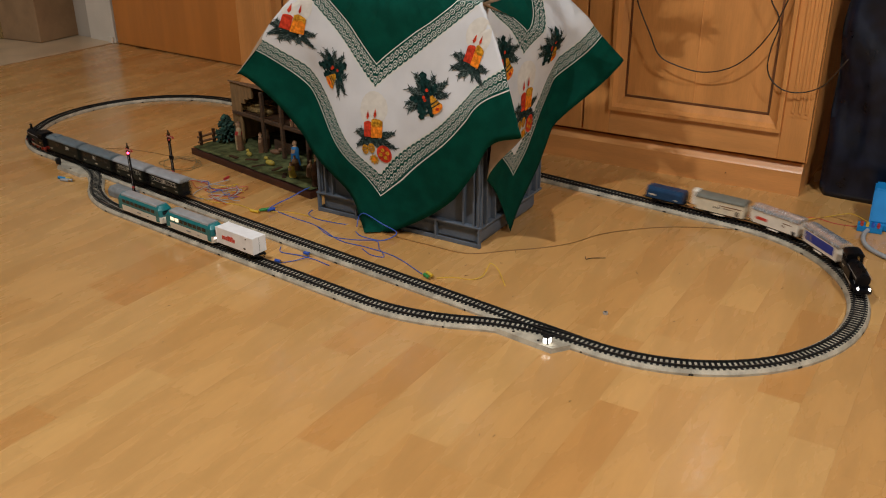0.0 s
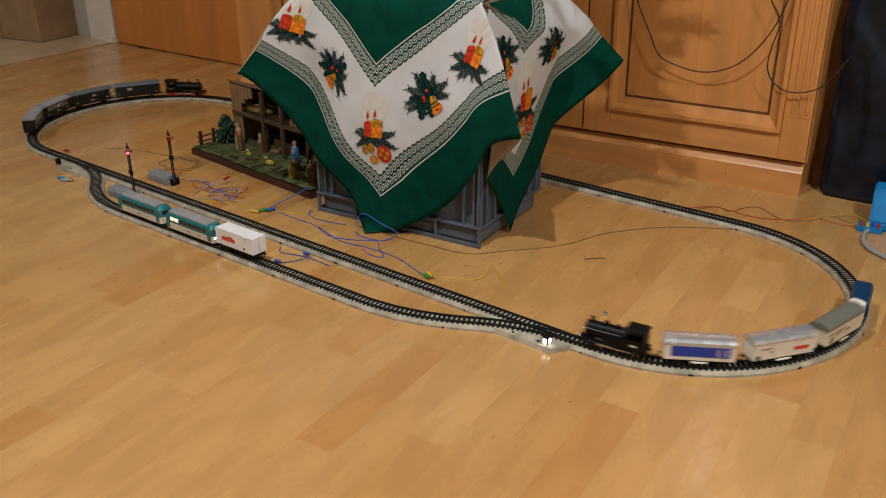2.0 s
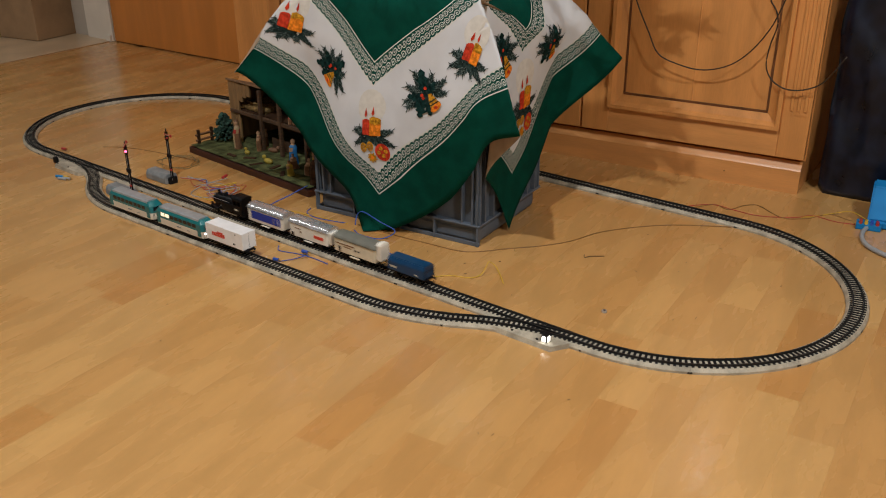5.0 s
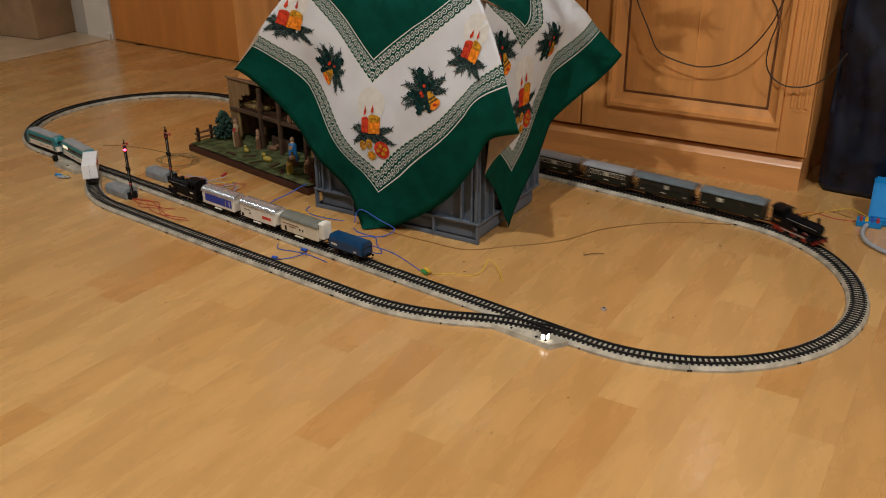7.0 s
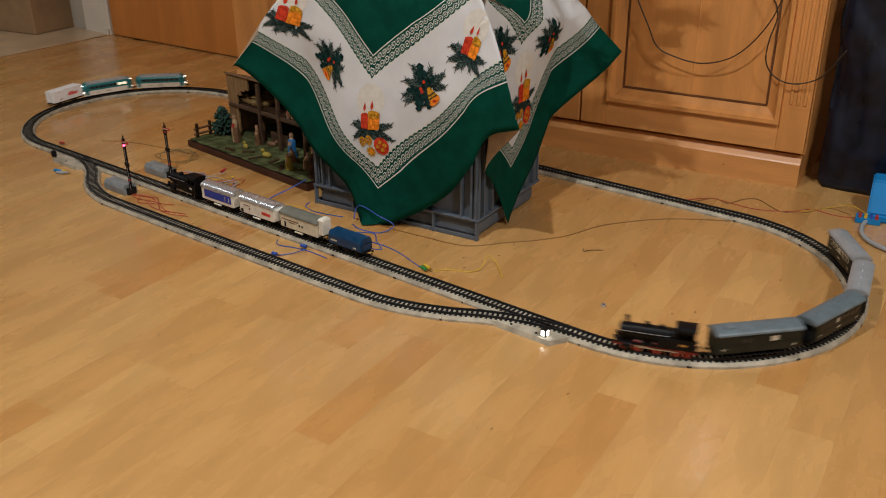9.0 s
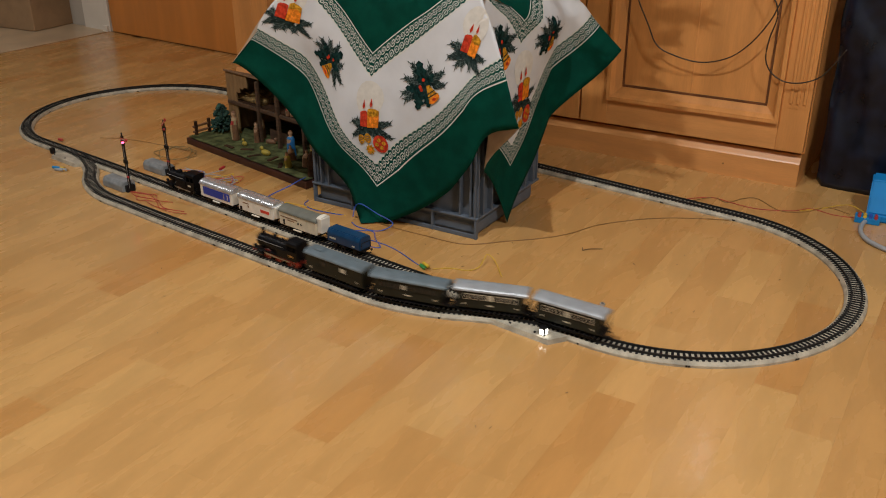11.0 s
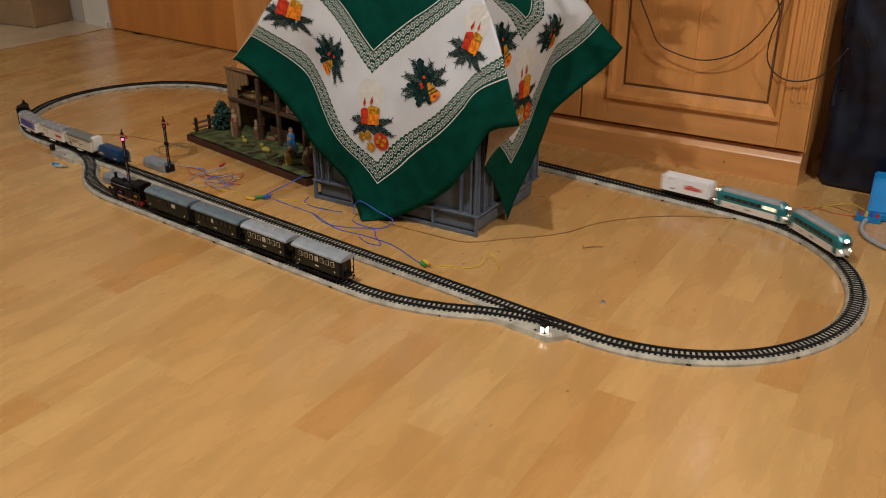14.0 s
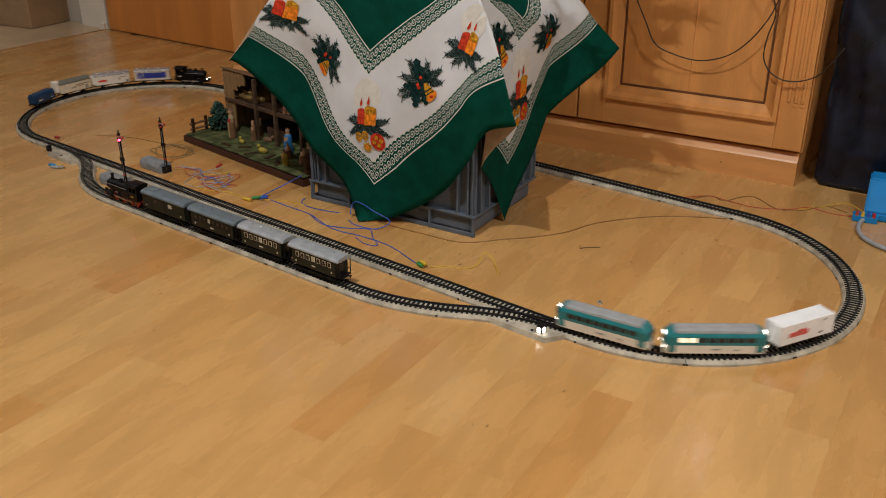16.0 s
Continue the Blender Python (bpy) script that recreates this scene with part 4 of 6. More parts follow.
def build_hall():
    """The door and its frame on the wall behind, the carton and the tiled threshold."""
    a, c = Vector((-3.20, 0.735, 0)), Vector((-2.20, 0.775, 0))
    d = (c - a).normalized()
    turn = math.degrees(math.atan2(d.y, d.x))
    back = part("wall_recess", box(2.4, 0.10, 2.5, (-0.4, 0.12, 0)), M["plaster"])
    back.matrix_basis = pose(c.x, c.y, 0, 0, 0, turn)
    tagged(back, "cream plastered wall around the door", "wall", kind="structure")
    door = thing("door_1", "closed orange-brown veneered room door", "door", m=pose(a.x, a.y, 0, 0, 0, turn), kind="structure")
    part("door_leaf", box(0.90, 0.04, 2.02, (0.46, 0.022, 0.006), 0.002), M["door"], door)
    # darker strip in the gap beneath the leaf, its colour standing for shade
    part("door_bottom_gap", box(0.90, 0.03, 0.006, (0.46, 0.025, 0.0)), M["slab"], door)
    part("door_jamb", box(0.14, 0.07, 2.1, (0.985, 0.030, 0), 0.003), M["oak"], door, "lighter wooden door frame")
    part("door_jamb", box(0.05, 0.07, 2.1, (1.082, 0.020, 0), 0.003), M["oak"], door, "lighter wooden door frame")
    post = part("wall_end", box(0.20, 0.12, 2.4, (-0.105, 0.06, 0), 0.003), M["white"])
    post.matrix_basis = pose(a.x, a.y, 0, 0, 0, turn)
    tagged(post, "white painted wall end beside the door", "wall", kind="structure")
    skirt = part("baseboard", box(0.035, 0.012, 0.03, (-0.03, -0.006, 0), 0.002), M["white"])
    skirt.matrix_basis = pose(a.x, a.y, 0, 0, 0, turn)
    tagged(skirt, "short white baseboard piece", "baseboard", kind="structure")
    far = part("wall_hall", box(0.1, 3.6, 2.5, (0, 0, 0)), M["plaster"])
    far.matrix_basis = pose(-5.4, 0.2, 0, 0, 0, 7)
    tagged(far, "plastered wall at the end of the hall", "wall", kind="structure")
    tile = part("threshold", box(2.0, 1.75, 0.003, (0, 0, 0), 0.001), M["tile"])
    tile.matrix_basis = pose(-4.14, -0.20, 0.0005, 0, 0, 5)
    tagged(tile, "pale tiled threshold beside the wooden floor", "floor", kind="structure")
    carton = thing("cardboard_box", "brown cardboard carton with taped flap on the floor", "box", m=pose(-3.79, 0.62, 0.0045, 0, 0, 12))
    part("carton_body", box(0.56, 0.34, 0.46, (0, 0, 0), 0.004), M["card"], carton)
    part("tape", box(0.05, 0.344, 0.463, (0.0, 0, 0)), M["hay"], carton, "paler packing tape")
    part("flap", box(0.27, 0.34, 0.005, (-0.14, 0, 0.462)), M["card"], carton)


# ---- crate and tablecloth ----
CRATE_U, CRATE_V, CRATE_H = 0.2375, 0.1575, 0.545
CRATE_C = Vector((-0.885, -0.183, 0)) + E * CRATE_U + N * CRATE_V


def build_crate():
    ob = thing("plastic_crate", "grey ribbed plastic stacking crate standing on the floor", "crate", m=pose(CRATE_C.x, CRATE_C.y, 0, 0, 0, ROOM))
    hu, hv = CRATE_U, CRATE_V
    part("wall_core", box(2 * hu - 0.026, 2 * hv - 0.026, CRATE_H - 0.01, (0, 0, 0.004), 0.012), M["crate"], ob)
    part("base_rim", box(2 * hu - 0.022, 2 * hv - 0.022, 0.044, (0, 0, 0.0), 0.012), M["crate"], ob)
    for z, out in ((0.046, 0.0), (0.270, 0.0), (0.300, 0.0), (CRATE_H - 0.02, 0.0)):
        part("flange", box(2 * hu, 2 * hv, 0.006, (0, 0, z), 0.002), M["crate"], ob)
    spots = []
    for s in (-1, 1):
        for q in (0.012, 0.030, 0.052):
            spots.append((-hu + q, s, "u"))
        for q in (0.008, 0.020, 0.047):
            spots.append((hu - q, s, "u"))
        for q in (0.010, 0.032, 0.072):
            spots += [(hv - q, s, "v"), (q - hv, s, "v")]
    for pos, s, ax in spots:
        for z0, z1 in ((0.052, 0.270), (0.306, CRATE_H - 0.02)):
            at = (pos, s * (hv - 0.009), z0) if ax == "u" else (s * (hu - 0.009), pos, z0)
            size = (0.0045, 0.016) if ax == "u" else (0.016, 0.0045)
            part("rib", box(*size, z1 - z0, at, 0.0008), M["crate"], ob)
    for s in (-1, 1):
        for k in range(5):
            x = -hu + 0.006 + (2 * hu - 0.012) * k / 4
            part("foot_rib", box(0.0045, 0.011, 0.046, (x, s * (hv - 0.0055), 0.0), 0.0008), M["crate"], ob)
            y = -hv + 0.006 + (2 * hv - 0.012) * k / 4
            part("foot_rib", box(0.011, 0.0045, 0.046, (s * (hu - 0.0055), y, 0.0), 0.0008), M["crate"], ob)
        part("foot_lip", box(2 * hu - 0.004, 0.004, 0.010, (0, s * (hv - 0.004), 0.0), 0.001), M["crate"], ob)
        part("foot_lip", box(0.004, 2 * hv - 0.004, 0.010, (s * (hu - 0.004), 0, 0.0), 0.001), M["crate"], ob)
        b = tube([(math.cos(math.pi * k / 6) * 0.009 + hu - 0.067, -hv + 0.004, 0.215 + math.sin(math.pi * k / 6) * 0.009) for k in range(13)], 0.0022, curve=False)
        part("rib_ring", b, M["crate"], ob)
        b = bmesh.new()
        for z in (0.198, 0.230):
            box(0.022, 0.010, 0.004, (hu - 0.067, -hv + 0.006, z), bm=b)
        part("rib_bridge", b, M["crate"], ob)
        break


CLOTH_TOP = CRATE_H + 0.006
CLOTH_DU, CLOTH_DV = 0.782, 0.695
CLOTH_OU, CLOTH_OV = 0.0, -0.03
FLARE = {(1, -1): (Vector((0.96, -0.28)), 0.42), (-1, -1): (Vector((-0.90, -0.42)), 0.66), (1, 1): (Vector((0.76, 0.65)), 0.68), (-1, 1): (Vector((-0.7, 0.7)), 0.6)}


# gathers of the hanging cloth: flat place, then how far it is drawn aside
GATHER_LEFT = (
    (-0.443, -0.331, -0.002, -0.001, 0.001),
    (-0.292, -0.466, 0.007, 0.008, 0.008),
    (-0.215, -0.534, -0.011, -0.012, -0.010),
    (-0.115, -0.623, 0.011, 0.008, 0.001),
    (-0.392, -0.279, -0.005, -0.005, -0.003),
    (-0.273, -0.385, 0.022, 0.031, 0.033),
    (-0.206, -0.444, 0.018, 0.022, 0.021),
    (-0.145, -0.499, -0.009, -0.006, -0.000),
    (-0.240, -0.359, 0.006, 0.012, 0.015),
    (-0.140, -0.447, 0.004, 0.001, -0.003),
    (-0.121, -0.263, 0.002, 0.003, 0.003),
)
GATHER_FRONT = (
    (0.000, -0.725, -0.014, -0.015, -0.012),
    (0.088, -0.647, 0.021, 0.002, -0.021),
    (0.180, -0.565, 0.017, -0.000, -0.020),
    (0.000, -0.628, -0.004, 0.007, 0.019),
    (0.128, -0.514, -0.030, -0.002, 0.032),
    (0.280, -0.379, -0.028, -0.003, 0.026),
    (0.000, -0.572, -0.018, -0.009, 0.005),
    (0.123, -0.463, -0.001, -0.001, -0.000),
    (0.244, -0.355, -0.015, -0.003, 0.011),
    (0.000, -0.371, -0.029, -0.013, 0.009),
    (0.000, -0.318, -0.027, -0.013, 0.008),
    (0.100, -0.282, -0.006, 0.001, 0.010),
    (0.216, -0.179, -0.005, -0.002, 0.002),
    (0.414, -0.357, 0.009, -0.016, -0.040),
    (0.370, -0.299, -0.005, 0.002, 0.009),
    (0.342, -0.269, 0.005, 0.005, 0.003),
    (0.308, -0.452, -0.010, -0.000, 0.011),
)
GATHER_SIDE = (
    (0.325, -0.030, 0.021, 0.019, 0.011),
    (0.383, -0.030, 0.003, 0.010, 0.015),
    (0.610, -0.030, 0.001, 0.004, 0.007),
    (0.673, -0.030, 0.002, 0.019, 0.033),
    (0.782, -0.030, -0.012, -0.011, -0.006),
    (0.493, 0.130, -0.018, -0.007, 0.008),
    (0.409, 0.204, -0.009, -0.007, -0.002),
    (0.363, 0.245, 0.010, 0.004, -0.004),
    (0.528, 0.196, 0.005, 0.000, -0.006),
    (0.438, 0.276, 0.031, 0.011, -0.016),
    (0.666, 0.073, 0.009, 0.002, -0.006),
    (0.335, 0.214, 0.033, 0.012, -0.016),
    (0.424, 0.135, 0.011, 0.005, -0.002),
    (0.304, 0.041, 0.046, 0.019, -0.019),
)
GATHER_WIDE = 0.12


def gather_weights():
    rows = np.array(GATHER_LEFT + GATHER_FRONT + GATHER_SIDE)
    p, d = rows[:, :2], rows[:, 2:]
    k = np.exp(-((p[:, None] - p[None]) ** 2).sum(2) / (2 * GATHER_WIDE ** 2))
    return p, np.linalg.solve(k + 0.06 * np.eye(len(p)), d)


GATHER_AT, GATHER_BY = gather_weights()


def cloth_at(u, v):
    """The hanging cloth with its gathers; crate axes."""
    q = hang_at(u, v)
    rho = math.hypot(max(0.0, abs(u) - CRATE_U), max(0.0, abs(v) - CRATE_V))
    if rho <= 0:
        return q
    w = np.exp(-((GATHER_AT - (u, v)) ** 2).sum(1) / (2 * GATHER_WIDE ** 2)) @ GATHER_BY
    q = q + Vector(w) * min(1.0, rho / 0.08)
    q.z = max(q.z, 0.0045)
    if abs(q.x) < CRATE_U + 0.004 and q.z < CLOTH_TOP and -CRATE_V - 0.005 < q.y < 0:
        q.y = -CRATE_V - 0.005
    return q


def hang_at(u, v):
    """Where a point of the flat cloth lies once it hangs over the crate; crate axes."""
    nu, nv = max(-CRATE_U, min(CRATE_U, u)), max(-CRATE_V, min(CRATE_V, v))
    du, dv = u - nu, v - nv
    rho = math.hypot(du, dv)
    if rho < 1e-6:
        return Vector((u, v, CLOTH_TOP))
    if du < 0:
        # the far side is tucked up over the crate's edge
        f = max(0.0, min(1.0, (math.atan2(abs(dv), abs(du)) - 0.50) / 0.26))
        rho *= 0.30 + 0.70 * f * f * (3 - 2 * f)
    wave = 0.009 * math.sin(17 * u + 5 * v) + 0.008 * math.sin(9 * v - 13 * u + 1.3)
    away = 0.002 + 0.004 * min(1, rho / 0.03) + (0.016 + wave) * min(1, rho / 0.25)
    corner = abs(du) > 1e-9 and abs(dv) > 1e-9
    if not corner:
        z = CLOTH_TOP - rho
        if z < 0.006:
            away += (0.006 - z) * 0.8
            z = 0.006
        if dv < 0:
            nu -= 0.035 * max(0.0, 0.13 - z) / 0.13
        return Vector((nu + (math.copysign(away, du) if du else 0), nv + (math.copysign(away, dv) if dv else 0), z))
    phi = math.atan2(abs(dv), abs(du))
    if du > 0 and dv < 0:
        # the front panel runs on past this corner and folds back on itself
        turn = 0.86
        if phi >= turn:
            return Vector((nu + 0.64 * du, nv - away - 0.10 * du, CLOTH_TOP - abs(dv) - 0.16 * du))
        f = (phi / turn) ** 1.6
        fold = Vector((nu + 0.64 * rho * math.cos(turn), nv - away - 0.10 * rho * math.cos(turn), CLOTH_TOP - rho * math.sin(turn) - 0.16 * rho * math.cos(turn)))
        side = Vector((nu + away, nv, CLOTH_TOP - rho))
        mid = side.lerp(fold, f)
        mid.y += 0.25 * rho * f * (1 - f)
        return mid
    way, angle = FLARE[(1 if du > 0 else -1, 1 if dv > 0 else -1)]
    w = math.sin(2 * phi) ** 1.15
    a = angle * w
    out = rho * math.sin(a)
    q = Vector((nu, nv)) + way * out + Vector((math.copysign(math.cos(phi), du), math.copysign(math.sin(phi), dv))) * away
    return Vector((q.x, q.y, CLOTH_TOP - rho * math.cos(a)))


def hem_at(t):
    """Round the hem once for t from 0 to 4, in flat cloth axes from its middle."""
    corners = [(CLOTH_DU, 0), (0, CLOTH_DV), (-CLOTH_DU, 0), (0, -CLOTH_DV)]
    i = int(t) % 4
    f = t - int(t)
    a, c = corners[i], corners[(i + 1) % 4]
    return a[0] + (c[0] - a[0]) * f, a[1] + (c[1] - a[1]) * f


def printed(b, outline, centre, scale, lift=0.0016, spin=0.0):
    """A flat printed shape laid on the hanging cloth: outline points round a centre in flat axes."""
    cs, sn = math.cos(spin), math.sin(spin)
    pts = []
    for x, y in outline:
        x, y = x * scale, y * scale
        u, v = centre[0] + x * cs - y * sn, centre[1] + x * sn + y * cs
        p = cloth_at(u, v)
        e = 0.002
        n = (cloth_at(u + e, v) - cloth_at(u - e, v)).cross(cloth_at(u, v + e) - cloth_at(u, v - e))
        n = n.normalized() if n.length > 1e-12 else Vector((0, 0, 1))
        pts.append(p + n * lift)
    mid = sum(pts, Vector()) / len(pts)
    c = b.verts.new(mid)
    vs = [b.verts.new(p) for p in pts]
    for i in range(len(vs)):
        b.faces.new((c, vs[i], vs[(i + 1) % len(vs)]))


def disc_line(r, n=14, sx=1.0, sy=1.0, at=(0, 0)):
    return [(at[0] + r * sx * math.cos(2 * math.pi * i / n), at[1] + r * sy * math.sin(2 * math.pi * i / n)) for i in range(n)]


def spray(at, way, length, width, teeth=6):
    """A needle twig: a ragged leaf outline from at along way."""
    d = Vector((math.cos(way), math.sin(way)))
    s = Vector((-d.y, d.x))
    left, right = [], []
    for i in range(teeth):
        f = (i + 0.5) / teeth
        w = width * math.sin(math.pi * min(0.97, 0.25 + 0.75 * f)) ** 0.7
        for k, g in ((1.0, 0.12), (0.45, 0.0)):
            q = Vector(at) + d * length * (f + g * 0.5)
            left.append(q + s * w * k)
            right.append(q - s * w * k)
    tip = Vector(at) + d * length
    return [tuple(q) for q in [Vector(at)] + left + [tip] + right[::-1]]


def build_cloth():
    ob = thing("tablecloth", "green and white festive tablecloth with printed border draped over crate", "tablecloth", m=pose(CRATE_C.x, CRATE_C.y, 0, 0, 0, ROOM))
    rows = [0, .02, .06, .10, .14, .16, .18, .20, .22, .27, .32, .37, .42, .47, .51, .53, .55, .57, .585, .65, .72, .80, .90, 0.97]
    count = 640
    verts, faces, mats, uvs = [], [], [], []
    for t in rows:
        for i in range(count):
            u, v = hem_at(4 * i / count)
            verts.append(cloth_at(CLOTH_OU + u * (1 - t), CLOTH_OV + v * (1 - t)))
    for j, (t0, t1) in enumerate(zip(rows, rows[1:])):
        mid = (t0 + t1) / 2
        k = 1 if 0.14 < mid < 0.22 or 0.51 < mid < 0.585 else (2 if 0.22 <= mid <= 0.51 else 0)
        lo, hi = (0.14, 0.22) if mid < 0.3 else (0.51, 0.585)
        for i in range(count):
            i2 = (i + 1) % count
            faces.append((j * count + i, j * count + i2, (j + 1) * count + i2, (j + 1) * count + i))
            mats.append(k)
            rep = 57 if mid < 0.3 else 33
            ua, ub = rep * 4 * i / count, rep * 4 * (i + 1) / count
            va, vb = (t0 - lo) / (hi - lo), (t1 - lo) / (hi - lo)
            if mid > 0.3:
                va, vb = 1 - va, 1 - vb
            uvs += [(ua, va), (ub, va), (ub, vb), (ua, vb)]
    me = bpy.data.meshes.new("cloth")
    me.from_pydata(verts, [], faces)
    layer = me.uv_layers.new(name="band")
    layer.data.foreach_set("uv", [c for q in uvs for c in q])
    for name in ("green", "lattice", "cream", "underside"):
        me.materials.append(M[name])
    me.polygons.foreach_set("material_index", mats)
    me.shade_smooth()
    cl = new("cloth", me)
    cl.parent = ob
    solid = cl.modifiers.new("thickness", "SOLIDIFY")
    solid.thickness, solid.offset = 0.0008, -1
    solid.material_offset = 3
    part("cloth_top", box(0.10, 0.08, 0.001, (CLOTH_OU, CLOTH_OV, CLOTH_TOP - 0.0005)), M["green"], ob)
    # printed motifs in the white band: candles at the corners and midway, fir and bell sprays between
    rnd = random.Random(4)

    def motif(kind, c, spin, scale=1.0, ornaments=True):
        grp = new("print_" + kind)
        grp.parent = ob
        grp["label"] = {"candles": "printed lit candles with fir and ornaments", "bell": "printed fir spray with golden bell"}[kind]

        def shape(name, material, outline, lift):
            b = bmesh.new()
            printed(b, outline, c, scale, lift, spin)
            part(name, b, M[material], grp)

        def twig(x, y, way, length, width):
            way = radians(way + rnd.uniform(-6, 6))
            shape("fir_twig", "fir", spray((x, y), way, length, width * 0.85, 9), 0.0010 + 0.0004 * rnd.random())
            d = Vector((math.cos(way), math.sin(way)))
            for k in range(6):
                at = Vector((x, y)) + d * length * (0.22 + 0.13 * k)
                q = way + (0.6 if k % 2 else -0.6)
                shape("needle", "fir_light", spray(at, q, width * 1.15, width * 0.13, 2), 0.0017)

        def holly(x, y, way, length):
            way = radians(way)
            d, n = Vector((math.cos(way), math.sin(way))), Vector((-math.sin(way), math.cos(way)))
            edge = ((0.0, 0.05), (0.2, 0.30), (0.35, 0.16), (0.55, 0.34), (0.7, 0.14), (0.85, 0.20), (1.0, 0.0), (0.85, -0.20), (0.7, -0.14), (0.55, -0.34), (0.35, -0.16), (0.2, -0.30))
            shape("holly_leaf", "holly", [tuple(Vector((x, y)) + d * length * f + n * length * w) for f, w in edge], 0.0019)

        shape("fir_tuft", "fir", [((0.020 if i % 2 else 0.015) * math.cos(i * math.pi / 12), (0.020 if i % 2 else 0.015) * math.sin(i * math.pi / 12) - (0.010 if kind == "candles" else 0.0)) for i in range(24)], 0.0009)
        if kind == "candles":
            shape("halo", "halo", disc_line(0.034, 20, 1, 1.05, (0.0, 0.052)), 0.0007)
            for x, y, way, ln in ((-0.012, -0.006, 165, 0.034), (-0.016, -0.014, 205, 0.030), (-0.006, -0.016, 240, 0.026), (0.020, -0.008, 12, 0.032), (0.016, -0.016, -28, 0.040), (0.010, -0.016, -70, 0.022), (0.0, -0.012, -100, 0.024), (-0.012, -0.008, 140, 0.026)):
                twig(x, y, way, ln * 1.12, 0.0115)
            shape("red_candle", "red", [(-0.0205, -0.006), (-0.002, -0.008), (-0.002, 0.025), (-0.007, 0.028), (-0.016, 0.027), (-0.0205, 0.024)], 0.0022)
            shape("orange_candle", "orange", [(-0.002, -0.010), (0.0255, -0.010), (0.0265, 0.024), (0.020, 0.029), (0.006, 0.031), (-0.001, 0.027)], 0.0024)
            shape("candle_rim", "gold", [(-0.001, 0.020), (0.012, 0.014), (0.026, 0.018), (0.0265, 0.027), (0.019, 0.031), (0.006, 0.033), (-0.001, 0.030)], 0.0027)
            for x, z in ((-0.011, 0.031), (0.007, 0.034)):
                shape("flame", "red", [(x - 0.0036, z + 0.005), (x, z), (x + 0.0036, z + 0.006), (x + 0.0006, z + 0.020)], 0.0026)
            if not ornaments:
                return
            for x, y in ((-0.021, -0.036), (-0.003, -0.034)):
                shape("fir_cone", "gold", disc_line(0.0105, 12, 0.85, 1.1, (x, y)), 0.0022)
                for k in range(3):
                    shape("cone_scale", "clay_brown", disc_line(0.0028, 6, 1.9, 0.45, (x, y - 0.006 + 0.005 * k)), 0.0025)
            shape("bauble", "red", disc_line(0.0185, 18, 0.95, 1.05, (0.026, -0.047)), 0.0022)
            for k in range(4):
                a = k * math.pi / 2 + 0.2
                shape("bauble_petal", "gold", disc_line(0.0048, 8, 1, 1, (0.026 + 0.0085 * math.cos(a), -0.047 + 0.0085 * math.sin(a))), 0.0025)
            shape("star", "gold", [((0.0135 if i % 2 else 0.0085) * math.cos(i * math.pi / 9) - 0.002, -0.060 + (0.0135 if i % 2 else 0.0085) * math.sin(i * math.pi / 9)) for i in range(18)], 0.0022)
            shape("star_eye", "orange", disc_line(0.0045, 8, 1, 1, (-0.002, -0.060)), 0.0025)
        else:
            for x, y, way, ln in ((-0.006, 0.010, 112, 0.038), (-0.014, 0.006, 150, 0.028), (-0.016, -0.004, 185, 0.032), (-0.018, -0.008, 212, 0.030), (0.010, 0.012, 68, 0.030), (0.016, 0.010, 22, 0.038), (0.018, 0.004, -12, 0.034), (-0.004, 0.0, 130, 0.024), (0.006, 0.004, 40, 0.026)):
                twig(x, y, way, ln * 1.05, 0.0120)
            for x, y, way, ln in ((-0.002, 0.006, 92, 0.044), (-0.008, -0.012, 250, 0.036), (0.0, -0.014, 285, 0.030), (-0.010, -0.004, 170, 0.030), (0.006, 0.004, 45, 0.028), (-0.004, -0.002, 225, 0.030)):
                holly(x, y, way, ln)
            shape("bell", "gold", [(0.006, 0.002), (0.013, 0.003), (0.019, -0.004), (0.026, -0.012), (0.034, -0.018), (0.026, -0.034), (0.010, -0.032), (0.008, -0.022), (0.006, -0.010)], 0.0023)
            for k in range(2):
                f = 0.008 + 0.007 * k
                shape("bell_stripe", "holly", [(0.007 + 0.001 * k, -f - 0.006), (0.024 + 0.005 * k, -f + 0.001), (0.025 + 0.005 * k, -f - 0.001), (0.008 + 0.001 * k, -f - 0.0085)], 0.0026)
            shape("bell_mouth", "orange", [(0.022 + 0.0145 * math.cos(q) * 0.88 - 0.0075 * math.sin(q) * 0.47, -0.027 + 0.0145 * math.cos(q) * 0.47 + 0.0075 * math.sin(q) * 0.88) for q in [2 * math.pi * i / 14 for i in range(14)]], 0.0027)
            shape("bell_clapper", "red", disc_line(0.0042, 8, 1.2, 0.8, (0.022, -0.027)), 0.0030)
            for x, y in ((-0.008, 0.001), (-0.006, -0.005), (0.001, 0.014)):
                shape("berry", "red", disc_line(0.0036, 8, 1, 1, (x, y)), 0.0028)

    for kind, c, spin in (
            ("candles", (-0.002, -0.472), 0), ("bell", (-0.145, -0.345), -72), ("candles", (-0.253, -0.250), -14), ("bell", (0.124, -0.370), 14), ("candles", (0.236, -0.282), -12),
            ("bell", (0.386, -0.107), 90), ("candles", (0.490, -0.002), 97), ("bell", (0.359, 0.075), 88)):
        motif(kind, c, radians(spin), 1.12 if kind == "bell" else 1.10, abs(c[0] * c[1]) < 0.01)


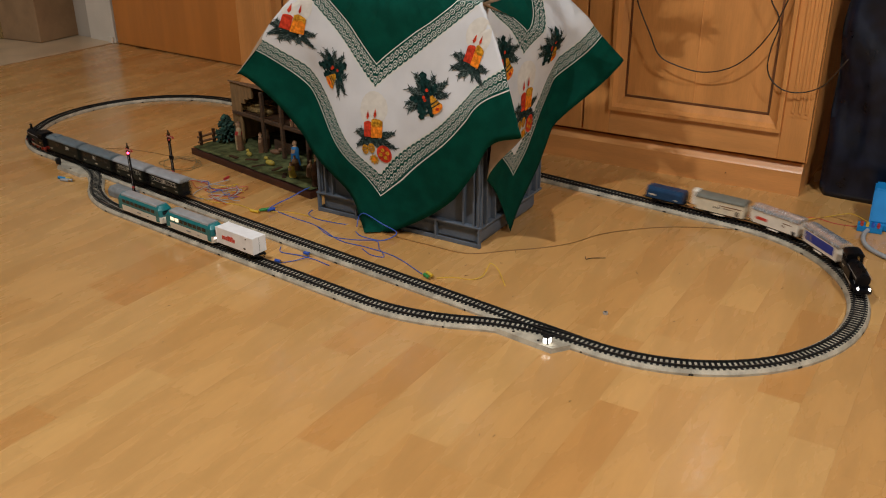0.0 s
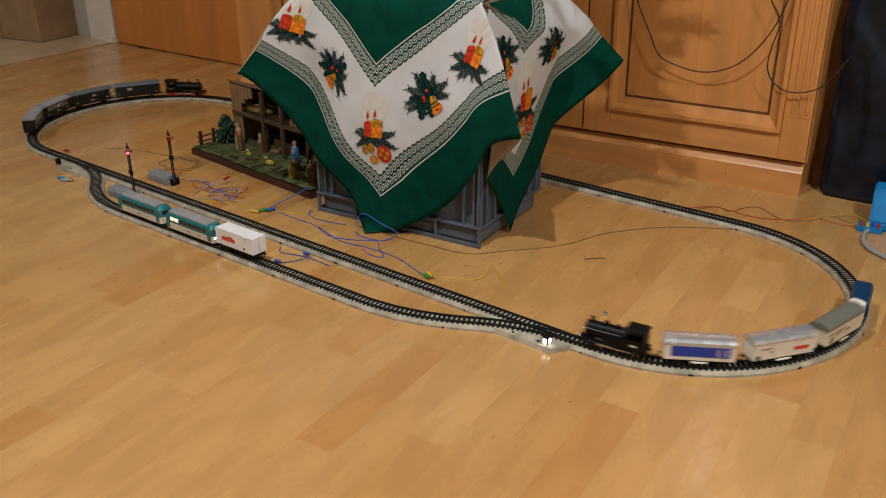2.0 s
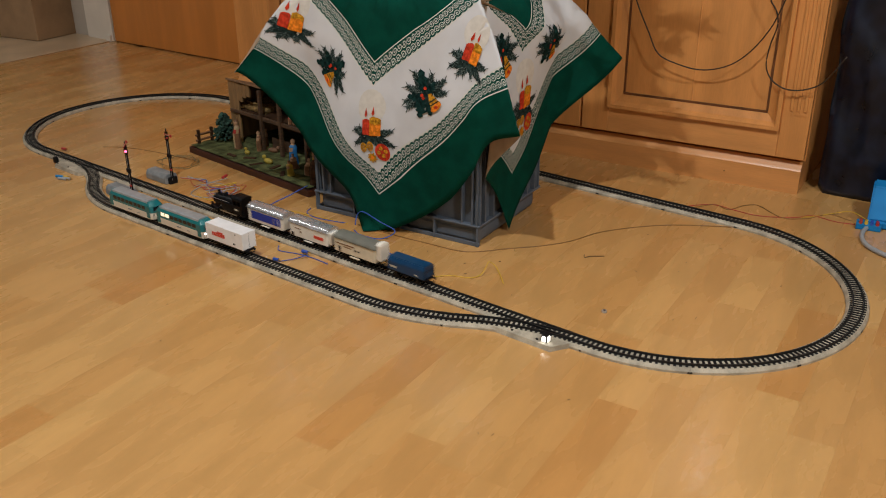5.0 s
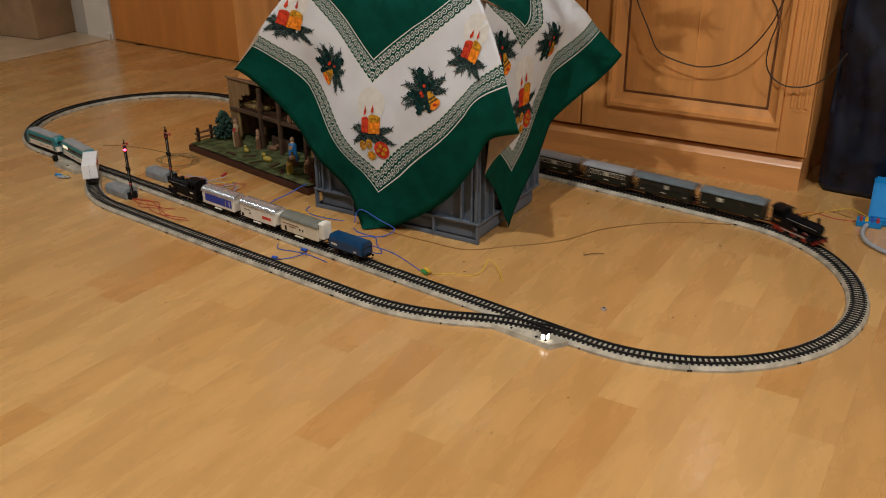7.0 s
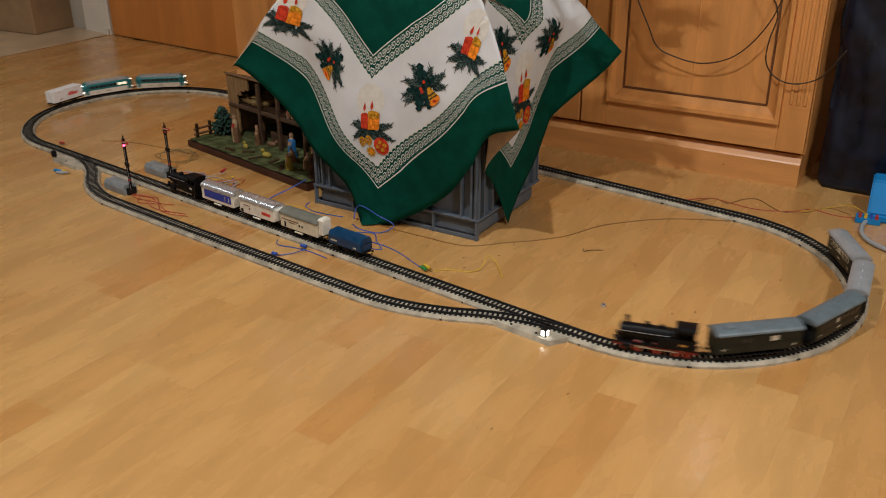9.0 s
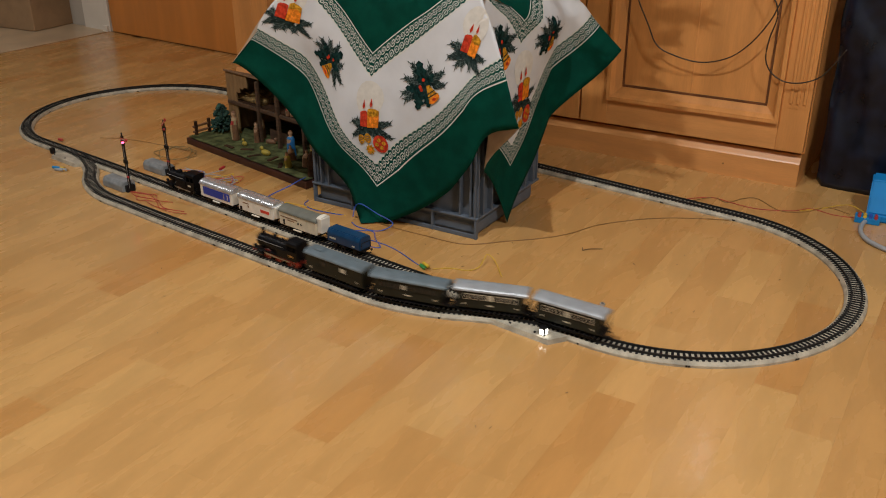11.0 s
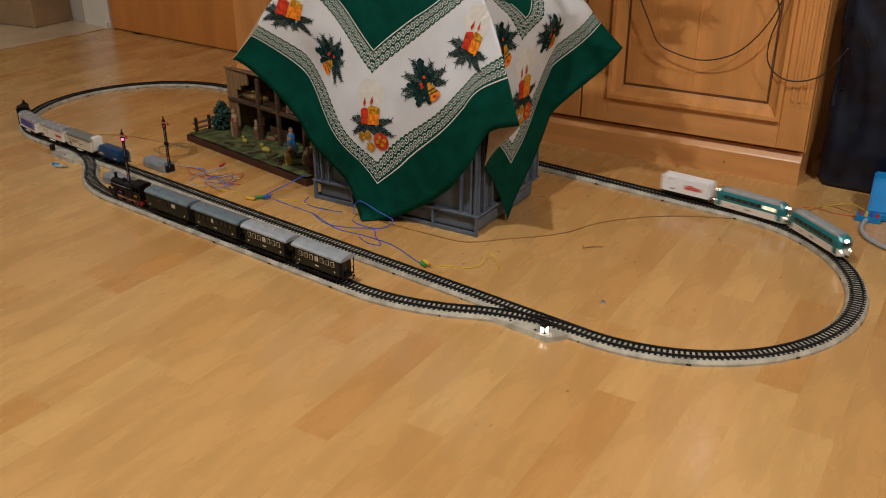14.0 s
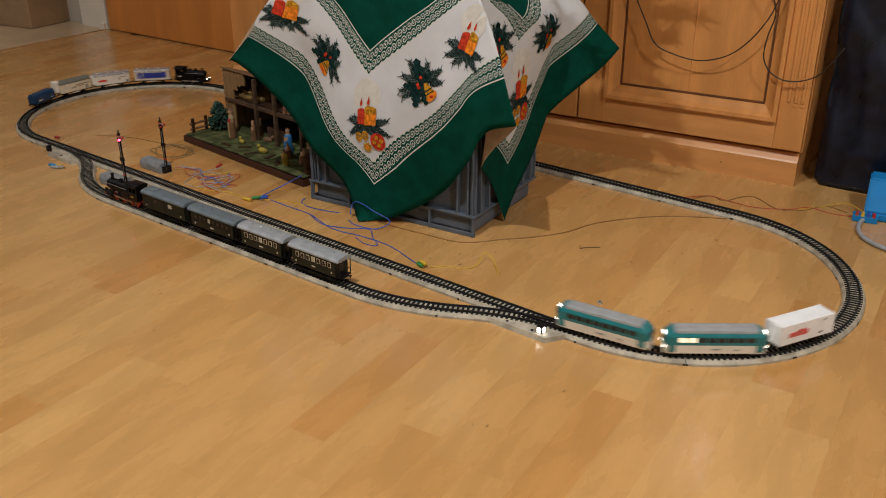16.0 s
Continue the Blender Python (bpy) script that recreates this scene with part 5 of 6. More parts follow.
# ---- nativity scene ----
def build_stable():
    a, c = Vector((-1.52, -0.092, 0)), Vector((-0.955, -0.140, 0))
    d = (c - a).normalized()
    turn = math.degrees(math.atan2(d.y, d.x))
    base_m = pose(a.x, a.y, 0, 0, 0, turn)
    ob = thing("nativity_stable", "wooden crib stable on a mossy green base board", "crib stable", m=base_m)
    w, dep, th = (c - a).length, 0.30, 0.022
    part("base_board", box(w, dep, th - 0.003, (w / 2, dep / 2, 0), 0.002), M["redwood"], ob, "red-brown board edge")
    b = bmesh.new()
    n = 28
    grid = [[b.verts.new((0.004 + (w - 0.008) * i / n, 0.004 + (dep - 0.008) * j / 16, th + 0.0012 + 0.0028 * noise.noise(Vector((i * 0.4, j * 0.45, 0.3))))) for j in range(17)] for i in range(n + 1)]
    for i in range(n):
        for j in range(16):
            b.faces.new((grid[i][j], grid[i + 1][j], grid[i + 1][j + 1], grid[i][j + 1]))
    part("moss_ground", b, M["moss"], ob, "mossy green ground", smooth=True)
    # stable: walls, loft, posts
    x0, x1, y0, y1, zt = 0.055, w - 0.02, 0.125, 0.29, 0.205
    for x in (x0, x1):
        part("side_wall", prism([(y0, th), (y1, th), (y1, zt - 0.056), (y0, zt)], x - 0.004, x + 0.004), M["plywood"], ob)
    # very dark boards: the stable's inner shade is put into their colour
    part("back_wall", box(x1 - x0, 0.006, zt - th - 0.058, ((x0 + x1) / 2, y1, th)), M["darkwood"], ob)
    # front cheek with a ragged opening, made of boards
    fx = x0 + 0.004
    for k, (hh, zz) in enumerate(((zt - th, th), (zt - th, th), (0.055, zt - 0.055), (0.040, zt - 0.040), (0.034, zt - 0.034))):
        part("front_board", box(0.019, 0.006, hh, (fx + 0.0097 + 0.0195 * k, y0 + 0.003, zz), 0.0008), M["plywood"], ob)
    # loft floor in the same shade-darkened colour
    part("loft_floor", box(x1 - x0 - 0.008, y1 - y0 - 0.012, 0.006, ((x0 + x1) / 2, (y0 + y1) / 2 + 0.004, th + 0.095)), M["darkwood"], ob)
    part("loft_beam", box(x1 - x0, 0.010, 0.010, ((x0 + x1) / 2, y0 + 0.001, th + 0.090), 0.001), M["beam"], ob)
    for x in (x0 + 0.155, x0 + 0.245, x0 + 0.36):
        part("post", box(0.011, 0.010, zt - th - 0.004, (x, y0 - 0.003, th), 0.0015), M["beam"], ob)
    part("manger_wall", box(0.085, 0.006, 0.035, (x0 + 0.20, y0 + 0.03, th), 0.001), M["beam"], ob)
    roof = box(x1 - x0 + 0.02, 0.185, 0.005, (0, 0.0925, 0), 0.001)
    r = part("roof", roof, M["stable"], ob)
    r.matrix_basis = pose((x0 + x1) / 2, y0 - 0.004, zt + 0.0025, -18.7, 0, 0)
    b = bmesh.new()
    rnd = random.Random(9)
    for i in range(90):
        x, y = x0 + 0.02 + rnd.random() * 0.12, y0 + 0.015 + rnd.random() * 0.11
        z = th + 0.104 + 0.022 * rnd.random() * math.sin(math.pi * (x - x0 - 0.01) / 0.14)
        box(0.026, 0.0022, 0.0022, (x, y, z), bm=b, turn=Euler((rnd.random(), rnd.random() * 0.6, rnd.random() * 6)).to_matrix())
    box(0.125, 0.11, 0.016, (x0 + 0.08, y0 + 0.07, th + 0.101), 0.006, bm=b)
    part("hay_pile", b, M["hay"], ob, "heap of hay on the loft")
    # fence
    for k in range(3):
        part("fence_post", cyl(0.005, 0.045, (0.012 + 0.0, 0.03 + 0.045 * k, th + 0.021), seg=10), M["darkwood"], ob)
    for z in (0.012, 0.028):
        part("fence_rail", tube([(0.012, 0.02, th + z), (0.012, 0.075, th + z + 0.001), (0.012, 0.13, th + z)], 0.0035), M["clay_brown"], ob)
    for k in range(5):
        x, y = (0.18 + 0.06 * k, 0.03 + 0.02 * (k % 2))
        part("bark_chip", box(0.038, 0.012, 0.005, (x, y, th - 0.001), 0.002, turn=Matrix.Rotation(0.6 * k, 3, "Z")), M["darkwood"], ob)
    part("rock_wall", lathe([(0.016, 0), (0.014, 0.02), (0.016, 0.04), (0.011, 0.062), (0.004, 0.07)], 9, (w - 0.018, 0.04, th - 0.002)), M["darkwood"], ob, "dark bark piece at the edge")

    # small fir
    def at(x, y, z=th - 0.001):
        return base_m @ Matrix.Translation((x, y, z))

    fir = thing("model_fir", "small blue-green model fir tree beside the stable", "model tree", m=at(0.040, 0.105))
    part("trunk", cyl(0.0035, 0.05, (0, 0, 0.025), seg=8, r2=0.002), M["clay_brown"], fir)
    b = bmesh.new()
    rnd = random.Random(2)
    for i in range(420):
        h = rnd.random()
        r = 0.036 * (1 - h) ** 0.6 * (0.3 + 0.7 * rnd.random())
        a = rnd.random() * 6.28
        box(0.015, 0.005, 0.004, (r * math.cos(a), r * math.sin(a), 0.010 + 0.072 * h), bm=b, turn=Euler((rnd.uniform(-.5, .5), rnd.uniform(-.7, .3), a)).to_matrix())
    part("crown", b, M["tree"], fir)

    def figure(label, x, y, hgt, material, lean=0.0, wide=1.0, z=th):
        """A painted clay figure as one plain turned shape."""
        s = hgt
        ob2 = part("figurine", lathe([(0.20 * s * wide, 0), (0.19 * s * wide, 0.05 * s), (0.15 * s * wide, 0.35 * s), (0.14 * s * wide, 0.55 * s), (0.15 * s * wide, 0.68 * s), (0.09 * s, 0.78 * s), (0.055 * s, 0.80 * s), (0.085 * s, 0.86 * s), (0.08 * s, 0.95 * s), (0.03 * s, 1.0 * s)], 14), [M[material], M["skin"], M["clay_brown"], M["sigred"]], smooth=True)
        for poly in ob2.data.polygons:
            c = poly.center / s
            if c.z < 0.06:
                poly.material_index = 2
            elif c.z > 0.93:
                poly.material_index = 2
            elif c.z > 0.77:
                poly.material_index = 1
            elif 0.10 < c.z < 0.50 and c.x > 0.06 and material in ("clay_cream", "skin"):
                poly.material_index = 2
            elif 0.52 < c.z < 0.70 and abs(c.x) < 0.08:
                poly.material_index = 3 if material == "clay_cream" else 1
        for v in ob2.data.vertices:
            c = v.co / s
            if 0.3 < c.z < 0.6 and c.y < 0:
                v.co.y -= 0.07 * s * wide * math.exp(-(c.x / 0.09) ** 2)
            elif 0.3 < c.z < 0.72:
                v.co.x *= 1.22
                v.co.y *= 0.9
        ob2.matrix_basis = at(x, y, z - 0.001) @ pose(0, 0, 0, lean, 0, rnd.uniform(-25, 25))
        tagged(ob2, label, "figurine", "crib figures")

    def beast(label, x, y, size, material, spin=0.0, z=th):
        b = bmesh.new()
        bmesh.ops.create_icosphere(b, subdivisions=2, radius=1)
        for v in b.verts:
            v.co = Vector((v.co.x * size, v.co.y * size * 0.5, v.co.z * size * 0.45 + size * 0.42))
        b2 = bmesh.new()
        bmesh.ops.create_icosphere(b2, subdivisions=2, radius=1)
        for v in b2.verts:
            v.co = Vector((v.co.x * size * 0.36 + size * 0.95, v.co.y * size * 0.3, v.co.z * size * 0.32 + size * 0.9))
        join(b, b2)
        ob2 = part("animal_figurine", b, M[material], smooth=True)
        ob2.matrix_basis = at(x, y, z - 0.001) @ pose(0, 0, 0, 0, 0, spin)
        tagged(ob2, label, "animal figurine", "crib figures")

    figure("tall cream painted clay figure with red base on moss", 0.135, 0.085, 0.088, "clay_cream", wide=0.72)
    figure("brown clay figure standing under the loft", 0.205, 0.110, 0.062, "clay_brown", wide=0.7)
    figure("pale clay figure standing under the loft", 0.185, 0.150, 0.060, "skin", wide=0.65)
    figure("blue clay figure standing in the stable", 0.375, 0.105, 0.075, "clay_blue", wide=0.95)
    figure("cream kneeling clay figure near the manger", 0.405, 0.085, 0.045, "skin", 8, 1.4)
    figure("yellow-green kneeling clay figure on moss", 0.445, 0.040, 0.047, "clay_yellow", 8, 1.2)
    figure("pink clay figure beside the bark piece", 0.475, 0.075, 0.048, "skin", -6, 1.2)
    figure("small yellow clay figure at the edge", 0.520, 0.065, 0.080, "clay_yellow", 0, 0.5)
    figure("small white clay figure on the loft", 0.330, 0.135, 0.030, "clay_cream", z=th + 0.101)
    figure("small white clay figure on the loft", 0.345, 0.138, 0.026, "clay_cream", z=th + 0.101)
    beast("yellowish lying lamb figurine on moss", 0.315, 0.060, 0.019, "clay_yellow", 180)
    beast("small yellow lying lamb figurine on moss", 0.200, 0.070, 0.015, "clay_yellow", 160)
    beast("brown animal figurine under the loft", 0.245, 0.130, 0.018, "clay_brown", 20)


# ---- signals ----
ARMS = []


def signal(x, y, tall, lit, label, heading=0.0, arm_count=1):
    ob = thing("semaphore_signal", label, "toy signal", "semaphore signals", pose(x, y, 0, 0, 0, heading))
    b = prism([(-0.020, 0), (0.020, 0), (0.020, 0.017), (0.014, 0.026), (-0.014, 0.026), (-0.020, 0.017)], -0.090, 0.000)
    bmesh.ops.bevel(b, geom=b.edges[:], offset=0.0015, segments=2, affect="EDGES")
    part("drive_box", b, M["sigbox"], ob, "grey tinplate drive box")
    part("foot_plate", box(0.010, 0.024, 0.018, (0.005, 0, 0), 0.001), M["chassis"], ob)
    b = bmesh.new()
    for y2 in (-0.0020, 0.0020):
        for x2 in (-0.0020, 0.0020):
            box(0.0015, 0.0015, tall - 0.004, (0.004 + x2, y2, 0.004), bm=b)
    k = 0
    z = 0.006
    while z < tall - 0.01:
        for s in (-1, 1):
            box(0.0012, 0.0055, 0.0012, (0.004 + 0.0020 * s, 0, z), bm=b, turn=Matrix.Rotation(0.7 * (1 if k % 2 else -1), 3, "X"))
            box(0.0055, 0.0012, 0.0012, (0.004, 0.0020 * s, z), bm=b, turn=Matrix.Rotation(0.7 * (1 if k % 2 else -1), 3, "Y"))
        z += 0.006
        k += 1
    part("lattice_mast", b, M["chassis"], ob)
    b = box(0.007, 0.009, 0.010, (0.004, 0, tall - 0.022), 0.001)
    part("lamp_box", b, M["chassis"], ob)
    part("finial", lathe([(0.002, 0), (0.0014, 0.004), (0.0022, 0.006), (0.0006, 0.009)], 10, (0.004, 0, tall)), M["chassis"], ob)
    if lit:
        part("lamp_glass", lathe([(0.0005, -0.003), (0.0032, -0.0015), (0.0036, 0.0), (0.0032, 0.0015), (0.0005, 0.003)], 12, (0.0105, -0.0045, tall - 0.016)), M["lampred"], ob, "lit red signal lamp")
    else:
        part("lamp_glass", lathe([(0.0005, -0.003), (0.0032, -0.0015), (0.0036, 0.0), (0.0032, 0.0015), (0.0005, 0.003)], 12, (0.0105, -0.0045, tall - 0.016)), M["sigred"], ob)
    part("weight", box(0.016, 0.005, 0.010, (0.010, -0.004, tall * 0.52), 0.001), M["chassis"], ob)
    part("crank", box(0.008, 0.003, 0.005, (0.009, -0.004, tall * 0.26), 0.001), M["sigred"], ob)
    part("pull_wire", box(0.0006, 0.0006, tall * 0.75, (0.0105, -0.005, 0.012)), M["steel"], ob)
    arm = new("arm")
    arm.parent = ob
    arm["label"] = "red and white semaphore arm"
    part("blade", box(0.026, 0.0010, 0.0048, (0.012, 0, -0.0024), 0.0003), M["sigred"], arm)
    part("blade_end", cyl(0.0042, 0.0011, (0.026, 0, 0), "y", 14), M["sigred"], arm)
    part("blade_stripe", box(0.020, 0.0013, 0.0016, (0.012, 0, -0.0008)), M["paleblind"], arm)
    arm.matrix_basis = pose(0.004, -0.0055, tall - 0.006)
    ARMS.append((arm, tall))
    return ob


# ---- wires and small things ----
def wire(points, r, material, label, name="wire"):
    ob = part(name, tube(points, r), M[material], smooth=True)
    return tagged(ob, label, "wire", "loose wires")


def plug(x, y, material, label, spin=0.0, z=0.0, length=0.018):
    ob = thing("wire_plug", label, "plug", "wire plugs", pose(x, y, z, 0, 0, spin))
    part("sleeve", cyl(0.0038, length, (0, 0, 0.0038), "x", 12, bevel=0.0007), M[material], ob)
    part("pin", cyl(0.0014, 0.008, (length / 2 + 0.003, 0, 0.0038), "x", 8), M["brass"], ob)
    return ob


CORD_LOOP = ((-0.52, 0.75), (-0.495, 0.56), (-0.471, 0.468), (-0.429, 0.384), (-0.402, 0.335), (-0.362, 0.314), (-0.285, 0.301), (-0.215, 0.319), (-0.164, 0.36), (-0.124, 0.419), (-0.105, 0.468), (-0.096, 0.495), (-0.06, 0.60), (-0.02, 0.78))
CORD_END = ((-0.20, 0.78), (-0.16, 0.56), (-0.134, 0.493), (-0.114, 0.461), (-0.108, 0.427), (-0.119, 0.378), (-0.121, 0.329), (-0.103, 0.296), (-0.07, 0.278), (-0.03, 0.279), (0.007, 0.295), (0.029, 0.319), (0.06, 0.37))


def build_small():
    r = 0.0011
    wire([(-0.986, -0.25, r), (-0.892, -0.255, r), (-0.808, -0.257, r), (-0.704, -0.285, r), (-0.623, -0.275, r), (-0.537, -0.275, r), (-0.435, -0.306, r)], r, "wire_blue", "thin blue wire running over the floor to a plug")
    wire([(-0.81, -0.257, r), (-0.74, -0.28, r), (-0.68, -0.262, r), (-0.635, -0.235, r), (-0.6, -0.262, r), (-0.56, -0.29, r), (-0.59, -0.3, r), (-0.63, -0.287, r)], r, "wire_blue", "thin blue wire lying loosely on the floor")
    wire([(-0.715, -0.215, 0.010), (-0.721, -0.2, 0.03), (-0.7, -0.2, 0.042), (-0.649, -0.2, 0.03), (-0.61, -0.19, 0.012), (-0.625, -0.225, r), (-0.678, -0.236, r), (-0.71, -0.225, r)], 0.0013, "wire_blue", "blue wire loop in front of the cloth")
    wire([(-0.985, -0.255, 0.004), (-0.982, -0.225, 0.010), (-0.972, -0.19, 0.018), (-0.962, -0.16, 0.028), (-0.955, -0.14, 0.034)], 0.0015, "wire_blue", "thick blue wire leading up to the crib")
    wire([(-0.895, -0.19, r), (-0.882, -0.215, r), (-0.845, -0.225, r), (-0.8, -0.218, r), (-0.755, -0.205, r)], 0.0012, "wire_blue", "blue wire beside the crate foot")
    wire([(-0.785, -0.395, r), (-0.762, -0.414, r), (-0.719, -0.402, r), (-0.675, -0.396, r), (-0.624, -0.398, r)], r, "wire_blue", "blue feeder wire between the tracks")
    wire([(-0.72, -0.455, r), (-0.70, -0.43, 0.003), (-0.685, -0.400, 0.006)], r, "wire_blue", "blue feeder wire between the tracks")
    wire([(-0.398, -0.302, r), (-0.372, -0.277, r), (-0.337, -0.263, r), (-0.323, -0.242, 0.004), (-0.328, -0.215, 0.012), (-0.332, -0.198, 0.016), (-0.315, -0.198, 0.010), (-0.297, -0.21, 0.004), (-0.263, -0.242, r)], r, "wire_yellow", "curling yellow wire on the wooden floor")
    wire([(-0.974, -0.265, r), (-0.926, -0.235, r), (-0.861, -0.222, r), (-0.796, -0.212, r), (-0.75, -0.205, r)], r, "wire_yellow", "yellow wire lying across the floor")
    wire([(-1.212, -0.3, r), (-1.17, -0.31, r), (-1.133, -0.307, r), (-1.074, -0.282, r), (-0.994, -0.284, r)], r, "wire_yellow", "yellow wire from signal to plug")
    wire([(-0.726, -0.195, r), (-0.622, -0.189, r), (-0.523, -0.178, r), (-0.422, -0.16, r), (-0.359, -0.09, r), (-0.307, -0.03, r), (-0.269, 0.032, r), (-0.243, 0.115, r), (-0.203, 0.18, r), (-0.148, 0.245, r), (-0.084, 0.294, r), (-0.01, 0.337, r)], 0.0013, "wire_brown", "long brown wire across the floor inside the oval")
    wire([(-0.162, 0.385, r), (-0.107, 0.449, r), (-0.047, 0.447, r), (0.004, 0.445, r), (0.047, 0.461, r), (0.091, 0.491, r), (0.12, 0.528, r), (0.175, 0.522, r), (0.23, 0.536, r)], r, "wire_red", "red wire from the track to the control box")
    wire([(-0.138, 0.388, r), (-0.101, 0.453, r), (-0.06, 0.442, r), (-0.037, 0.494, r), (-0.008, 0.513, r), (0.064, 0.47, r), (0.115, 0.501, r), (0.149, 0.56, r), (0.205, 0.55, r)], r, "wire_brown", "brown wire from the track to the control box")
    wire([(0.102, 0.5, r), (0.14, 0.549, r), (0.175, 0.58, 0.008), (0.2, 0.575, 0.014), (0.235, 0.55, 0.014)], r, "wire_yellow", "yellow wire into the control box")
    for k in range(2):
        wire([(-1.33, -0.265, 0.010), (-1.27, -0.235 + 0.012 * k, 0.004), (-1.21, -0.25 - 0.02 * k, r), (-1.16, -0.215, 0.008), (-1.14, -0.255 + 0.015 * k, r), (-1.19, -0.285, r), (-1.10, -0.30 + 0.01 * k, r)], r, "wire_grey" if k else "wire_red", "tangled thin wire beside the signal box")
    wire([(-1.324, -0.245, 0.01), (-1.271, -0.228, r), (-1.205, -0.213, r), (-1.159, -0.259, r), (-1.171, -0.305, r), (-1.224, -0.31, r), (-1.24, -0.25, 0.006), (-1.214, -0.195, 0.014)], r, "wire_grey", "pale wire with red plug on the floor")
    pts = []
    for k in range(26):
        a = k * 0.62
        rr = 0.048 + 0.010 * math.sin(k * 1.7)
        pts.append((-1.462 + rr * 1.25 * math.cos(a), -0.178 + rr * math.sin(a), r + 0.0015 * (k % 5)))
    wire(pts, 0.0008, "wire_olive", "coil of thin olive wire on the floor", "wire_coil")
    wire([(-1.775, -0.222, r), (-1.722, -0.188, r), (-1.642, -0.162, r), (-1.55, -0.146, r), (-1.457, -0.135, r)], 0.0008, "wire_brown", "thin brown wire on the floor")
    wire([(-1.40, -0.435, r), (-1.34, -0.420, 0.003), (-1.27, -0.440, r), (-1.20, -0.425, r), (-1.14, -0.445, r), (-1.08, -0.430, r)], r, "wire_red", "red wire lying between the two tracks")
    wire([(-1.36, -0.415, 0.004), (-1.30, -0.430, r), (-1.24, -0.415, r), (-1.18, -0.435, r)], r, "wire_red", "short red wire between the two tracks")
    wire([(0.40, 0.60, 0.006), (0.274, 0.555, 0.006), (0.250, 0.525, 0.006), (0.250, 0.473, 0.006), (0.267, 0.425, 0.006), (0.300, 0.392, 0.006), (0.36, 0.37, 0.006), (0.5, 0.36, 0.006)], 0.0055, "wire_grey", "thick grey mains cable loop", "mains_cable")
    rnd2 = random.Random(17)
    for k in range(7):
        x, y = -1.30 + 0.022 * k, -0.255 + rnd2.uniform(-0.02, 0.02)
        pts2 = []
        for j in range(6):
            pts2.append((x, y, r + rnd2.uniform(0, 0.006)))
            x, y = x + rnd2.uniform(0.0, 0.045), max(-0.315, min(-0.185, y + rnd2.uniform(-0.045, 0.045)))
        wire(pts2, 0.0009, ("wire_red", "wire_blue", "wire_grey", "wire_yellow")[k % 4], "thin wire of a loose tangle beside the signals")
    for k in range(3):
        x, y = -1.30 + 0.03 * k, -0.43
        pts2 = []
        for j in range(5):
            pts2.append((x, y, r + rnd2.uniform(0, 0.004)))
            x, y = x + rnd2.uniform(0.015, 0.05), max(-0.455, min(-0.40, y + rnd2.uniform(-0.03, 0.03)))
        wire(pts2, 0.0009, "wire_red", "thin red wire lying between the tracks")
    # plugs
    plug(-0.415, -0.305, "wire_yellow", "yellow sleeve of a double plug", -20, 0.003, 0.022)
    plug(-0.419, -0.311, "plug_green", "green sleeve of a double plug", -20, 0, 0.020)
    plug(-1.0, -0.290, "wire_yellow", "yellow wire plug on the floor", 10, 0, 0.026)
    plug(-0.985, -0.270, "plug_green", "green wire plug standing askew", 60, 0.002, 0.026)
    plug(-0.968, -0.262, "wire_blue", "blue wire plug near the crib", 80, 0.004, 0.02)
    plug(-1.226, -0.195, "sigred", "red wire plug on the floor", 110, 0.012, 0.022)
    plug(-0.700, -0.393, "wire_blue", "blue plug at the track side", 10, 0.004, 0.016)
    plug(-0.728, -0.455, "wire_blue", "blue plug beside the siding", 10, 0.0, 0.014)
    plug(-1.835, -0.316, "sigred", "small red plug beside the track", 15, 0.004, 0.016)
    for dx, dy, c in ((0, 0, "wire_yellow"), (0.010, -0.012, "wire_grey"), (-0.012, -0.006, "azure"), (0.018, -0.004, "wire_grey")):
        plug(-1.610 + dx, -0.447 + dy, c, "small coloured plug beside the turnout", 20, 0.0, 0.026)
    # control box
    ob = thing("control_box", "bright blue plastic control box with plugged wires", "control box", m=pose(0.300, 0.600, 0, 0, 0, 12))
    b = prism([(-0.055, 0), (0.055, 0), (0.055, 0.088), (0.012, 0.082), (-0.055, 0.020)], -0.07, 0.10)
    bmesh.ops.bevel(b, geom=b.edges[:], offset=0.004, segments=2, affect="EDGES")
    part("housing", b, M["azure"], ob)
    part("terminal_block", box(0.055, 0.030, 0.016, (-0.065, -0.060, 0), 0.002), M["azure"], ob)
    for k, c in enumerate(("wire_red", "wire_yellow", "wire_blue", "sigred")):
        part("terminal_plug", cyl(0.004, 0.018, (-0.083 + 0.012 * k, -0.066, 0.018), "y", 10), M[c], ob)
    # black bag leaning on the cabinet's side
    ob = thing("garment_bag", "black shiny nylon bag with folds standing on the floor", "bag", m=pose(0.083, 0.672, 0, 0, 0, ROOM + 9))
    b = bmesh.new()
    nx, nz = 48, 70
    wd, hg, dp = 0.62, 1.1, 0.16
    ring = []
